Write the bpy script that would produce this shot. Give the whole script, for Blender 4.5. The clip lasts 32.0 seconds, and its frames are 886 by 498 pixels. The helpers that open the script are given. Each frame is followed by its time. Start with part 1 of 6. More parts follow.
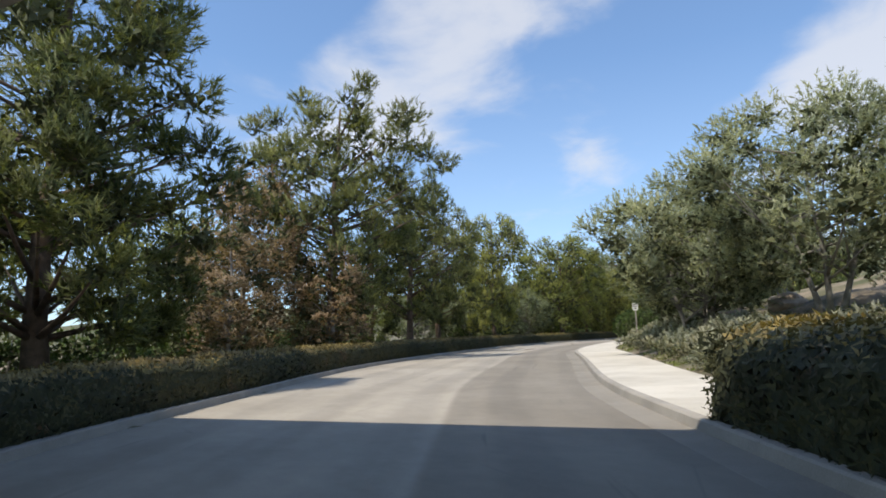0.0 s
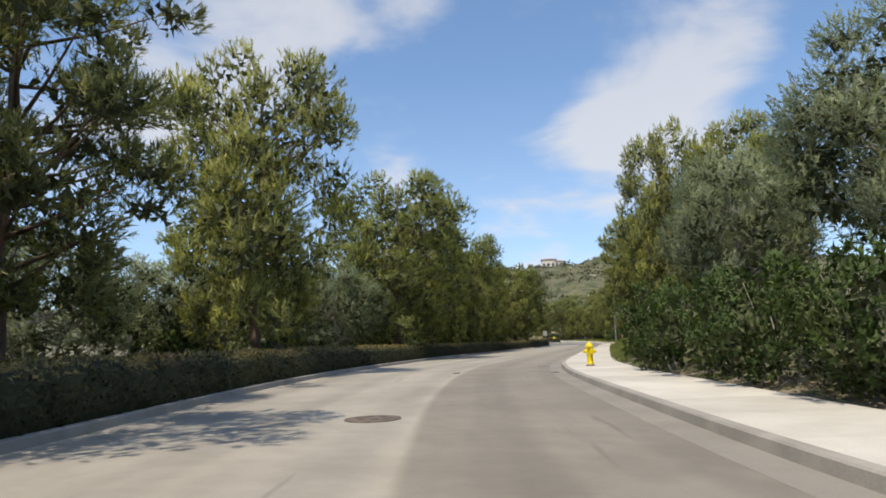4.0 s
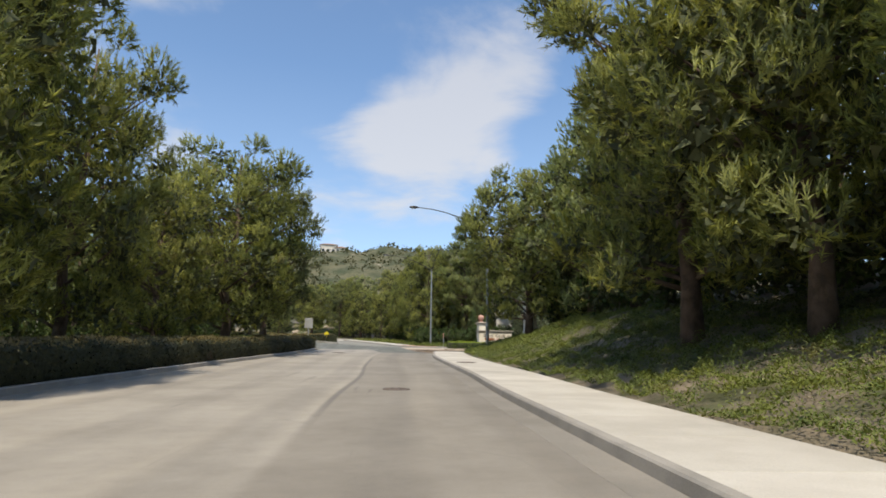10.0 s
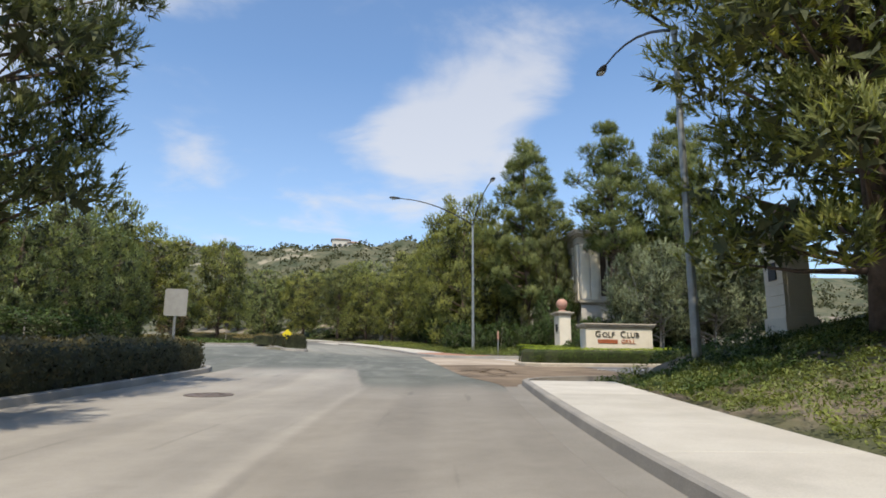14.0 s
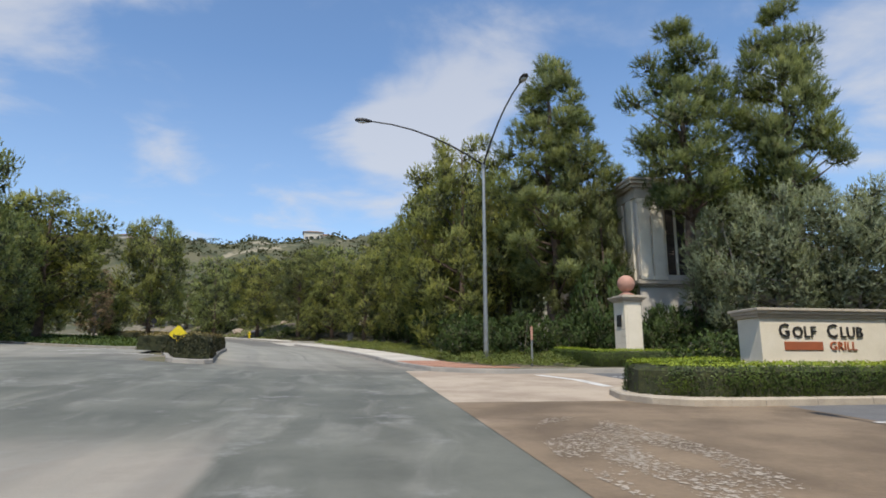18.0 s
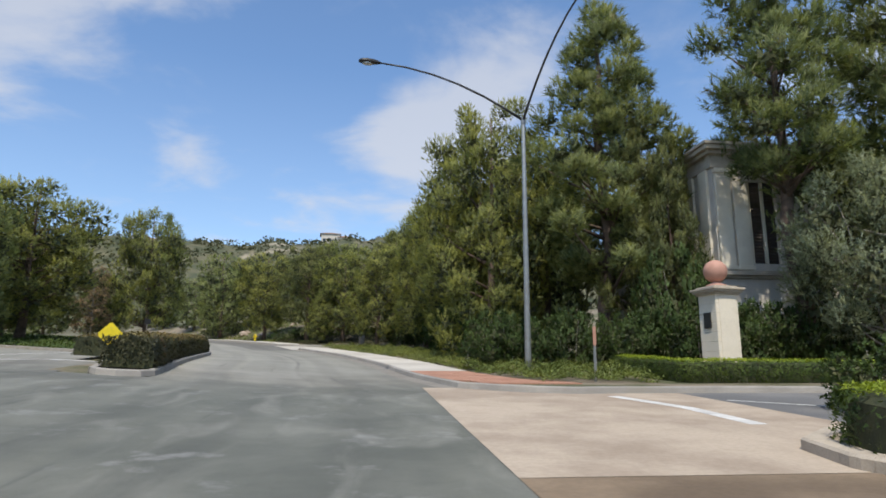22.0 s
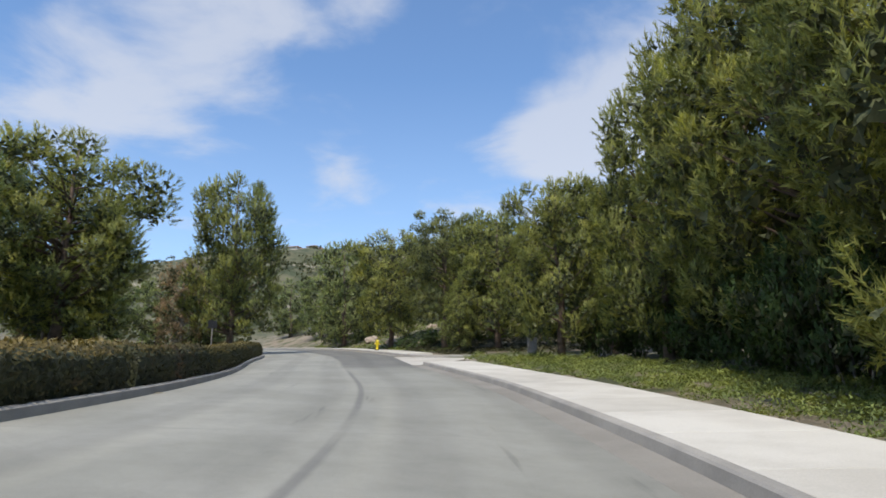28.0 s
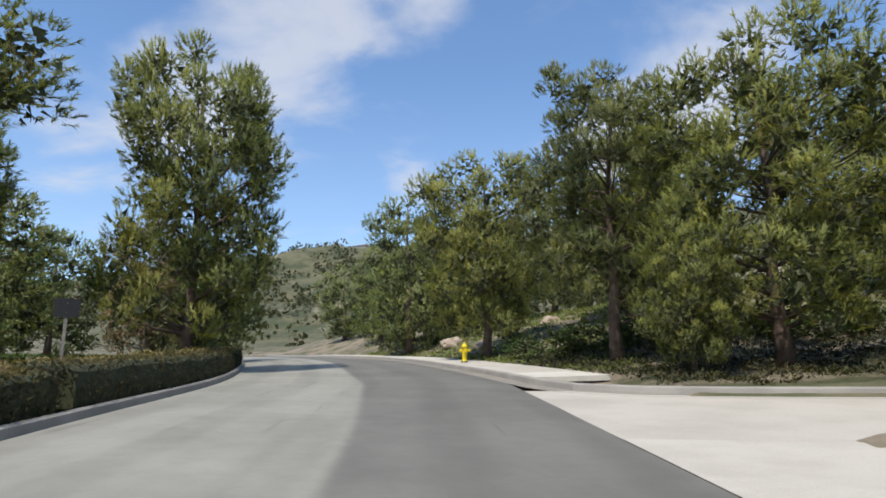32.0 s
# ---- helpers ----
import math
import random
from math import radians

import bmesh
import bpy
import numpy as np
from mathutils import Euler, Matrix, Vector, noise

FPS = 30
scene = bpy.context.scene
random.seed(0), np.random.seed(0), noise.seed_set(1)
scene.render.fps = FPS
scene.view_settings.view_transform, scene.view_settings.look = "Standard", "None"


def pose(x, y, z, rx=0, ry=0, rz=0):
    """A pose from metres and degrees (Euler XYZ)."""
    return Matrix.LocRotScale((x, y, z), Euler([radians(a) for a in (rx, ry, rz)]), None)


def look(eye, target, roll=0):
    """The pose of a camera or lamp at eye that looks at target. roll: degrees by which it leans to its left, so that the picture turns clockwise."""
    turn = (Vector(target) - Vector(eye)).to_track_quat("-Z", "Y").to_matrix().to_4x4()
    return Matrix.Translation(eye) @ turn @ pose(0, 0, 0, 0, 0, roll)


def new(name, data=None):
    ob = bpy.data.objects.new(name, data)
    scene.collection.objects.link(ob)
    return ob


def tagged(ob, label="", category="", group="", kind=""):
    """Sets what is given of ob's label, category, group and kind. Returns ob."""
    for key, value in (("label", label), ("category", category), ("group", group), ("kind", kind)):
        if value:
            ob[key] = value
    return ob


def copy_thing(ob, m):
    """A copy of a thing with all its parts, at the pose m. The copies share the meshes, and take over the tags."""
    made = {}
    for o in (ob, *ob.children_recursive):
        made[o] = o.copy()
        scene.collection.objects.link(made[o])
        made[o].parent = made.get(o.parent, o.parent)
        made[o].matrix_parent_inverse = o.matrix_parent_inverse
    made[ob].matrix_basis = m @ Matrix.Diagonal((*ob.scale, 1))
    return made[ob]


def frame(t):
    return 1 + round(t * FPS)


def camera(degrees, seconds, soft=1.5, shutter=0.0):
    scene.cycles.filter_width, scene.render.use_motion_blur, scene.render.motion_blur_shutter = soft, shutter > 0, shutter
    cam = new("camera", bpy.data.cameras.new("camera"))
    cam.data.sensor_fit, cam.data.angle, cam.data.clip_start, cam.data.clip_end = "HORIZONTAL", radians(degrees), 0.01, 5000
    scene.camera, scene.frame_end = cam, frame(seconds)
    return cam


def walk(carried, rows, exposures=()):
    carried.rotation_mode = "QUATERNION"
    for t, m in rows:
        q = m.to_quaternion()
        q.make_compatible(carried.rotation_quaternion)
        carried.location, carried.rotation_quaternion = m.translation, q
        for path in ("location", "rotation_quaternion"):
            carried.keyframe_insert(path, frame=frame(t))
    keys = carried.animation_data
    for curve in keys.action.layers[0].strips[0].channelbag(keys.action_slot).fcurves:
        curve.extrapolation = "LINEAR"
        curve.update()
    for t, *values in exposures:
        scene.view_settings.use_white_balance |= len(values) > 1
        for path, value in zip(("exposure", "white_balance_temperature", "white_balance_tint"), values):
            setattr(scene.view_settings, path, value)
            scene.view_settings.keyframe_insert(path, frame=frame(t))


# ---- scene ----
PATH = [  # seconds, x, y, z, yaw, pitch, roll
    (0, 26.08, -44.431, -1.302, 29.96, 10.68, 0.81),
    (0.5, 23.647, -40.234, -1.11, 28.08, 10.79, 0.82),
    (1, 21.398, -36.011, -0.906, 26.01, 10.92, 0.94),
    (1.5, 19.305, -31.94, -0.666, 23.7, 11.01, 0.89),
    (2, 17.419, -27.581, -0.37, 21.5, 11.03, 1.09),
    (2.5, 15.755, -23.199, -0.104, 19.23, 11.07, 0.97),
    (3, 14.313, -18.822, 0.18, 17.14, 11.08, 0.81),
    (3.5, 12.879, -14.751, 0.366, 14.75, 11.31, 1.13),
    (5.5, 9.014, 3.339, 1.422, 4.32, 11.38, 0.05),
    (6, 8.598, 8.315, 1.722, 1.91, 11.38, -0.28),
    (6.5, 8.298, 12.94, 1.954, -0.25, 11.24, -0.39),
    (7, 8.301, 17.707, 2.241, -1.94, 11.18, -0.29),
    (7.5, 8.263, 22.37, 2.49, -3.75, 11.21, -0.61),
    (8, 8.411, 26.969, 2.64, -5.19, 11.26, -0.23),
    (8.5, 8.653, 31.65, 2.89, -6.42, 10.96, -0.31),
    (9, 8.92, 36.163, 3.125, -7.3, 11, -0.25),
    (9.5, 9.088, 40.55, 3.382, -8.03, 10.97, -0.73),
    (10, 9.36, 44.772, 3.562, -8.29, 11.03, -0.66),
    (10.5, 9.726, 49.167, 3.817, -8.1, 11.19, -0.63),
    (11, 10.061, 53.546, 4.048, -7.85, 10.87, -0.8),
    (11.5, 10.404, 57.76, 4.261, -7.54, 10.81, -0.6),
    (12, 10.6, 61.651, 4.448, -7.34, 10.93, -0.23),
    (12.5, 10.783, 65.692, 4.628, -7.26, 11.15, -0.09),
    (13, 11.135, 69.064, 4.715, -6.85, 11.26, -0.03),
    (13.5, 11.366, 72.793, 4.99, -6.7, 11.01, 0.1),
    (14, 11.672, 76.072, 5.213, -6.59, 11.16, -0.35),
    (14.5, 11.912, 79.232, 5.417, -6.51, 11.12, -0.24),
    (16.5, 12.245, 88.155, 6.01, -7.42, 11.08, 0.11),
    (17, 12.364, 89.484, 6.096, -7.73, 10.97, 0.07),
    (17.5, 12.465, 90.53, 6.146, -8.19, 10.89, 0.23),
    (18, 12.565, 91.449, 6.192, -8.71, 10.86, 0.14),
    (18.5, 12.647, 92.282, 6.239, -8.88, 10.88, 0.16),
    (19, 12.737, 93.05, 6.267, -8.84, 10.92, 0.19),
    (19.5, 12.837, 93.824, 6.301, -9.02, 10.88, 0.09),
    (20, 12.919, 94.539, 6.332, -9.29, 10.86, -0.05),
    (20.5, 12.98, 95.185, 6.375, -9.23, 10.87, -0.06),
    (21, 13.058, 95.908, 6.393, -8.79, 11.13, -0.11),
    (21.5, 13.121, 96.787, 6.444, -8.14, 11.18, -0.26),
    (22, 13.187, 97.768, 6.503, -7.07, 11.21, -0.27),
    (22.5, 13.234, 98.878, 6.56, -5.85, 11.18, -0.25),
    (23, 13.249, 100.114, 6.628, -4.82, 11.18, -0.25),
    (23.5, 13.234, 101.435, 6.686, -3.83, 11.25, -0.2),
    (24, 13.207, 102.92, 6.797, -2.74, 11.32, -0.04),
    (24.5, 13.192, 104.494, 6.875, -1.55, 11.58, -0.12),
    (25, 13.12, 106.316, 6.952, -0.65, 11.58, 0.08),
    (25.5, 13.041, 108.383, 7.04, 0.18, 11.51, -0.14),
    (27.5, 12.626, 117.707, 7.551, 5.3, 11.73, -0.19),
    (28, 12.252, 120.138, 7.682, 6.55, 11.64, 0.13),
    (28.5, 11.797, 122.611, 7.817, 7.42, 11.6, 0.07),
    (29, 11.273, 125.167, 7.957, 8, 11.79, 0.09),
    (29.5, 10.691, 127.844, 8.127, 8.57, 11.94, 0.15),
    (30, 10.005, 130.765, 8.288, 9, 11.79, 0.11),
    (30.5, 9.304, 133.957, 8.535, 9.76, 11.8, 0.01),
    (31, 8.551, 137.3, 8.677, 10.98, 11.88, 0.32),
    (31.5, 7.581, 140.448, 8.948, 11.99, 11.8, 0.12),
    (32, 6.555, 143.47, 9.129, 13.22, 11.94, 0.19),
]
cam = camera(70.1, 32.0, soft=1.7)
TONE = [(0, 0.13, 7050, 10), (1, 0.1, 7400, 10), (3.5, 0.04, 7300, 10), (7, -0.03, 7300, 10), (12, 0.02, 7300, 10), (14, 0.03, 7050, 10), (17, -0.17, 6850, 10), (24, -0.1, 6700, 10), (28, -0.07, 6600, 10), (32, -0.02, 6750, 10)]
walk(cam, [(t, pose(x, y, z, 90 + p, r, w)) for t, x, y, z, w, p, r in PATH], TONE)

# road level: a steady climb of about three degrees with a gentle sag
LEVEL = [(-67.2, -0.176), (-44.8, -0.122), (-22.4, -0.051), (0.0, 0.037), (22.4, -0.027), (44.8, -0.12), (67.2, -0.284), (89.6, -0.132), (112.0, -0.204), (134.4, -0.185), (156.8, 0.238), (179.2, 0.439), (201.6, 0.445), (224.0, 0.356), (246.4, 0.233), (268.8, 0.105), (291.2, -0.022)]
CLIMB = 0.05556

# ---- world, sun ----
SUN_FROM = Vector((-0.1, -0.5, 0.86)).normalized()
world = bpy.data.worlds.new("sky")
scene.world = world
world.use_nodes = True
wn, wl = world.node_tree.nodes, world.node_tree.links
sky = wn.new("ShaderNodeTexSky")
sky.sky_type, sky.sun_disc = "NISHITA", False
sky.sun_elevation = math.asin(SUN_FROM.z)
sky.sun_rotation = math.atan2(SUN_FROM.x, SUN_FROM.y)
sky.air_density, sky.dust_density, sky.ozone_density = 1.0, 0.6, 2.5
co = wn.new("ShaderNodeTexCoord")
sep = wn.new("ShaderNodeSeparateXYZ")
wl.new(co.outputs["Generated"], sep.inputs[0])


def wmath(op, a, b=None, c=None):
    n = wn.new("ShaderNodeMath")
    n.operation = op
    for i, v in enumerate((a, b, c)):
        if v is None:
            continue
        if isinstance(v, (int, float)):
            n.inputs[i].default_value = v
        else:
            wl.new(v, n.inputs[i])
    return n.outputs[0]


# clouds: the direction is laid on a flat layer overhead, so that they shrink to the horizon
up = wmath("MAXIMUM", wmath("ADD", sep.outputs["Z"], 0.12), 0.03)
flat = wn.new("ShaderNodeCombineXYZ")
wl.new(wmath("DIVIDE", sep.outputs["X"], up), flat.inputs[0])
wl.new(wmath("DIVIDE", sep.outputs["Y"], up), flat.inputs[1])
cl = wn.new("ShaderNodeTexNoise")
cl.inputs["Scale"].default_value, cl.inputs["Detail"].default_value, cl.inputs["Roughness"].default_value = 2.1, 7, 0.56
cl.inputs["Distortion"].default_value = 0.3
shift = wn.new("ShaderNodeVectorMath")
shift.operation = "ADD"
shift.inputs[1].default_value = (3.3, 1.15, 0)
wl.new(flat.outputs[0], shift.inputs[0])
wl.new(shift.outputs[0], cl.inputs["Vector"])
# cloud banks: (azimuth from +y, elevation, half width) in degrees
cover = wmath("MULTIPLY", wmath("SUBTRACT", cl.outputs["Fac"], 0.545), 2.9)
for az, el, half, amount in ((9, 26, 6.0, 0.62), (7, 20, 5, 0.56), (13, 30, 4, 0.25), (-1, 15, 4.5, 0.3), (-34, 24, 5.5, 0.48), (-43, 22, 6.5, 0.48), (-29, 33, 4.5, 0.6), (-18, 35, 4.5, 0.6), (-14, 41, 7, 0.4), (-21, 17.5, 8, 0.22), (-8, 14, 6, 0.18), (30, 33, 7, 0.3), (55, 24, 12, 0.6), (-90, 30, 14, 0.6), (130, 35, 18, 0.6), (-150, 30, 18, 0.6)):
    dot = wn.new("ShaderNodeVectorMath")
    dot.operation = "DOT_PRODUCT"
    a, e = radians(az), radians(el)
    dot.inputs[1].default_value = (math.sin(a) * math.cos(e), math.cos(a) * math.cos(e), math.sin(e))
    wl.new(co.outputs["Generated"], dot.inputs[0])
    near = wn.new("ShaderNodeMapRange")
    near.interpolation_type = "SMOOTHSTEP"
    for i, v in enumerate((math.cos(radians(half * 1.9)), 1.0, 0.0, amount)):
        near.inputs[i + 1].default_value = v
    wl.new(dot.outputs["Value"], near.inputs[0])
    cover = wmath("ADD", cover, near.outputs[0])
ramp = wn.new("ShaderNodeMapRange")
ramp.interpolation_type = "SMOOTHSTEP"
ramp.inputs[1].default_value, ramp.inputs[2].default_value = 0.1, 1.0
wl.new(cover, ramp.inputs[0])
haze = wn.new("ShaderNodeMapRange")
haze.inputs[1].default_value, haze.inputs[2].default_value, haze.inputs[3].default_value, haze.inputs[4].default_value = 0.0, 0.45, 0.26, 0.02
wl.new(sep.outputs["Z"], haze.inputs[0])
amount = wmath("MINIMUM", wmath("ADD", wmath("MULTIPLY", ramp.outputs[0], 0.68), haze.outputs[0]), 0.9)
mixc = wn.new("ShaderNodeMixRGB")
mixc.inputs[2].default_value = (3.75, 3.95, 4.4, 1)
wl.new(amount, mixc.inputs[0])
tint = wn.new("ShaderNodeMixRGB")
tint.blend_type, tint.inputs[0].default_value, tint.inputs[2].default_value = "MULTIPLY", 1.0, (0.8, 0.97, 1.1, 1)
wl.new(sky.outputs[0], tint.inputs[1])
wl.new(tint.outputs[0], mixc.inputs[1])
wl.new(mixc.outputs[0], wn["Background"].inputs[0])
wn["Background"].inputs[1].default_value = 0.2

sun = new("sun", bpy.data.lights.new("sun", "SUN"))
sun.data.energy, sun.data.angle, sun.data.color = 4.6, radians(0.55), (1.0, 0.95, 0.86)
sun.matrix_world = look(SUN_FROM * 100, (0, 0, 0))
scene.view_settings.exposure = 0.0


# ---- materials ----
def material(name):
    m = bpy.data.materials.new(name)
    m.use_nodes = True
    return m, m.node_tree.nodes, m.node_tree.links, m.node_tree.nodes["Principled BSDF"]


def noise_node(nodes, links, vec, scale, detail=3, rough=0.55):
    n = nodes.new("ShaderNodeTexNoise")
    n.inputs["Scale"].default_value, n.inputs["Detail"].default_value, n.inputs["Roughness"].default_value = scale, detail, rough
    if vec is not None:
        links.new(vec, n.inputs["Vector"])
    return n.outputs["Fac"]


def ramped(nodes, links, fac, lo, hi, a=0.0, b=1.0):
    n = nodes.new("ShaderNodeMapRange")
    n.interpolation_type = "SMOOTHSTEP"
    for i, v in enumerate((lo, hi, a, b)):
        n.inputs[i + 1].default_value = v
    links.new(fac, n.inputs[0])
    return n.outputs[0]


def mixed(nodes, links, fac, a, b, blend="MIX"):
    n = nodes.new("ShaderNodeMixRGB")
    n.blend_type = blend
    for i, v in ((0, fac), (1, a), (2, b)):
        if isinstance(v, (int, float)):
            n.inputs[i].default_value = v
        elif isinstance(v, tuple):
            n.inputs[i].default_value = (*v, 1)
        else:
            links.new(v, n.inputs[i])
    return n.outputs[0]


def surface(name, c1, c2, scale=3.0, rough=0.7, bump=0.2, fine=40.0, stain=None, metal=0.0, per_piece=0.0):
    """A surface of two tones in patches, with fine grain, optional stains and a tone of its own for each piece."""
    m, n, l, p = material(name)
    vec = n.new("ShaderNodeTexCoord").outputs["Object"]
    big, small = noise_node(n, l, vec, scale, 4), noise_node(n, l, vec, fine, 3, 0.7)
    col = mixed(n, l, ramped(n, l, big, 0.35, 0.68), c1, c2)
    if stain:
        col = mixed(n, l, ramped(n, l, noise_node(n, l, vec, scale * 0.33, 5, 0.65), 0.55, 0.72, 0, 0.75), col, stain)
    col = mixed(n, l, ramped(n, l, small, 0.3, 0.7, 0.0, 0.35), col, mixed(n, l, 1.0, col, (0.6, 0.6, 0.6), "MULTIPLY"))
    if per_piece:
        rnd = n.new("ShaderNodeObjectInfo").outputs["Random"]
        col = mixed(n, l, ramped(n, l, rnd, 0, 1, 0, per_piece), col, mixed(n, l, 1.0, col, (0.72, 0.71, 0.69), "MULTIPLY"))
    l.new(col, p.inputs["Base Color"])
    l.new(ramped(n, l, big, 0.3, 0.7, rough - 0.08, min(1.0, rough + 0.08)), p.inputs["Roughness"])
    p.inputs["Metallic"].default_value = metal
    if bump:
        b = n.new("ShaderNodeBump")
        b.inputs["Strength"].default_value, b.inputs["Distance"].default_value = bump, 0.02
        l.new(small, b.inputs["Height"])
        l.new(b.outputs[0], p.inputs["Normal"])
    return m


def leaves(name, dark, light, dry=None, glow=0.3, rough=0.5):
    """Foliage: every leaf has its own tone; whole limbs and whole plants differ a little too; light passes through."""
    m, n, l, p = material(name)
    geo = n.new("ShaderNodeNewGeometry")
    vec = n.new("ShaderNodeTexCoord").outputs["Object"]
    own = ramped(n, l, geo.outputs["Random Per Island"], 0, 1, -0.24, 0.24)
    tuft = n.new("ShaderNodeMath")
    tuft.operation = "ADD"
    tuft.use_clamp = True
    l.new(own, tuft.inputs[0])
    l.new(ramped(n, l, noise_node(n, l, vec, 2.4, 2), 0.3, 0.7, 0.12, 0.88), tuft.inputs[1])
    col = mixed(n, l, tuft.outputs[0], dark, light)
    limb = noise_node(n, l, vec, 0.55, 3)
    col = mixed(n, l, ramped(n, l, limb, 0.38, 0.62, 0.0, 0.5), col, mixed(n, l, 1.0, col, (1.28, 1.14, 0.78), "MULTIPLY"))
    if dry:
        col = mixed(n, l, ramped(n, l, noise_node(n, l, vec, 0.9, 3), 0.62, 0.72, 0, 0.7), col, dry)
    rnd = n.new("ShaderNodeObjectInfo").outputs["Random"]
    col = mixed(n, l, ramped(n, l, rnd, 0, 1, 0, 0.65), col, mixed(n, l, 1.0, col, (0.66, 0.74, 0.7), "MULTIPLY"))
    l.new(col, p.inputs["Base Color"])
    p.inputs["Roughness"].default_value = rough
    p.inputs["Specular IOR Level"].default_value = 0.25
    tr = n.new("ShaderNodeBsdfTranslucent")
    l.new(mixed(n, l, 1.0, col, (1.25, 1.24, 0.66), "MULTIPLY"), tr.inputs["Color"])
    mx = n.new("ShaderNodeMixShader")
    mx.inputs[0].default_value = glow
    l.new(p.outputs[0], mx.inputs[1])
    l.new(tr.outputs[0], mx.inputs[2])
    l.new(mx.outputs[0], n["Material Output"].inputs["Surface"])
    return m


def plain(name, c, rough=0.5, metal=0.0):
    return surface(name, c, tuple(v * 0.82 for v in c), 2.5, rough, 0.08, 60, None, metal)


def road_surface():
    """Asphalt in metres: u from the right kerb, v along the road; older pale lanes, a newer dark patch at the junction, tyre tracks, seams."""
    m, n, l, p = material("asphalt")
    uv = n.new("ShaderNodeUVMap").outputs[0]
    s = n.new("ShaderNodeSeparateXYZ")
    l.new(uv, s.inputs[0])
    u, v = s.outputs[0], s.outputs[1]

    def op(kind, a, b=None):
        q = n.new("ShaderNodeMath")
        q.operation = kind
        for i, w in enumerate((a, b)):
            if w is None:
                continue
            if isinstance(w, (int, float)):
                q.inputs[i].default_value = w
            else:
                l.new(w, q.inputs[i])
        return q.outputs[0]

    long = n.new("ShaderNodeMapping")
    long.inputs["Scale"].default_value = (1.0, 0.05, 1)
    l.new(uv, long.inputs[0])
    streak = noise_node(n, l, long.outputs[0], 1.1, 4)
    grain = noise_node(n, l, uv, 55, 2, 0.8)
    patch = noise_node(n, l, uv, 0.35, 5, 0.6)
    wob = op("ADD", v, op("MULTIPLY", op("SUBTRACT", patch, 0.5), 7.0))
    pale = mixed(n, l, ramped(n, l, patch, 0.35, 0.65), (0.30, 0.272, 0.23), (0.365, 0.333, 0.284))
    wobu = op("ADD", u, op("MULTIPLY", op("SUBTRACT", noise_node(n, l, uv, 0.06, 1), 0.5), 0.5))
    right_lane = ramped(n, l, wobu, 3.05, 3.25, 1.0, 0.0)
    pale = mixed(n, l, op("MULTIPLY", right_lane, 0.8), pale, mixed(n, l, 1.0, pale, (0.72, 0.71, 0.70), "MULTIPLY"))
    pale = mixed(n, l, ramped(n, l, v, 112, 122, 0.0, 0.75), pale, mixed(n, l, ramped(n, l, patch, 0.35, 0.65), (0.235, 0.235, 0.2), (0.285, 0.283, 0.245)))
    pale = mixed(n, l, op("MULTIPLY", right_lane, ramped(n, l, v, 10, 32, 0.36, 0.0)), pale, mixed(n, l, 1.0, pale, (0.62, 0.61, 0.6), "MULTIPLY"))
    newer = mixed(n, l, ramped(n, l, patch, 0.3, 0.7), (0.105, 0.11, 0.092), (0.165, 0.168, 0.14))
    zone = op("MULTIPLY", ramped(n, l, op("ADD", wob, ramped(n, l, u, 3.3, 3.9, 8.0, 0.0)), 97.4, 101.0), ramped(n, l, wob, 110, 122, 1.0, 0.0))
    col = mixed(n, l, zone, pale, newer)
    later = op("MULTIPLY", ramped(n, l, v, 143, 149), ramped(n, l, op("ADD", wobu, ramped(n, l, v, 147, 165, 0.0, -0.9)), 3.05, 3.3, 0.9, 0.0))
    col = mixed(n, l, later, col, mixed(n, l, ramped(n, l, patch, 0.35, 0.65), (0.13, 0.126, 0.112), (0.165, 0.158, 0.14)))
    # tyre tracks polish two bands in each lane; dust gathers between
    band = op("SINE", op("MULTIPLY", op("ADD", u, 0.3), 3.49))
    col = mixed(n, l, op("MULTIPLY", ramped(n, l, band, -0.3, 0.9, 0, 0.55), ramped(n, l, streak, 0.3, 0.6, 0.3, 1.0)), col, mixed(n, l, 1.0, col, (0.72, 0.72, 0.73), "MULTIPLY"))
    col = mixed(n, l, ramped(n, l, streak, 0.48, 0.7, 0, 0.5), col, mixed(n, l, 1.0, col, (1.16, 1.14, 1.1), "MULTIPLY"))
    # tar seams between the lanes
    seam = op("ABSOLUTE", op("SUBTRACT", wobu, 3.1))
    seam = op("MULTIPLY", ramped(n, l, seam, 0.02, 0.11, 1.0, 0.0), ramped(n, l, streak, 0.4, 0.5, 0.15, 0.75))
    col = mixed(n, l, op("MULTIPLY", op("MULTIPLY", seam, op("ADD", op("MULTIPLY", ramped(n, l, v, 52, 58), ramped(n, l, v, 78, 84, 1, 0)), op("MULTIPLY", ramped(n, l, v, 116, 122), ramped(n, l, v, 141, 146, 1, 0)))), 0.8), col, (0.12, 0.115, 0.11))
    crack = n.new("ShaderNodeTexVoronoi")
    crack.feature = "DISTANCE_TO_EDGE"
    crack.inputs["Scale"].default_value = 0.22
    l.new(uv, crack.inputs["Vector"])
    cr = op("MULTIPLY", ramped(n, l, crack.outputs["Distance"], 0.0, 0.006, 1.0, 0.0), ramped(n, l, patch, 0.5, 0.6))
    col = mixed(n, l, op("MULTIPLY", cr, 0.22), col, (0.09, 0.09, 0.085))
    # short dark skid marks
    long2 = n.new("ShaderNodeMapping")
    long2.inputs["Scale"].default_value = (2.6, 0.16, 1)
    l.new(uv, long2.inputs[0])
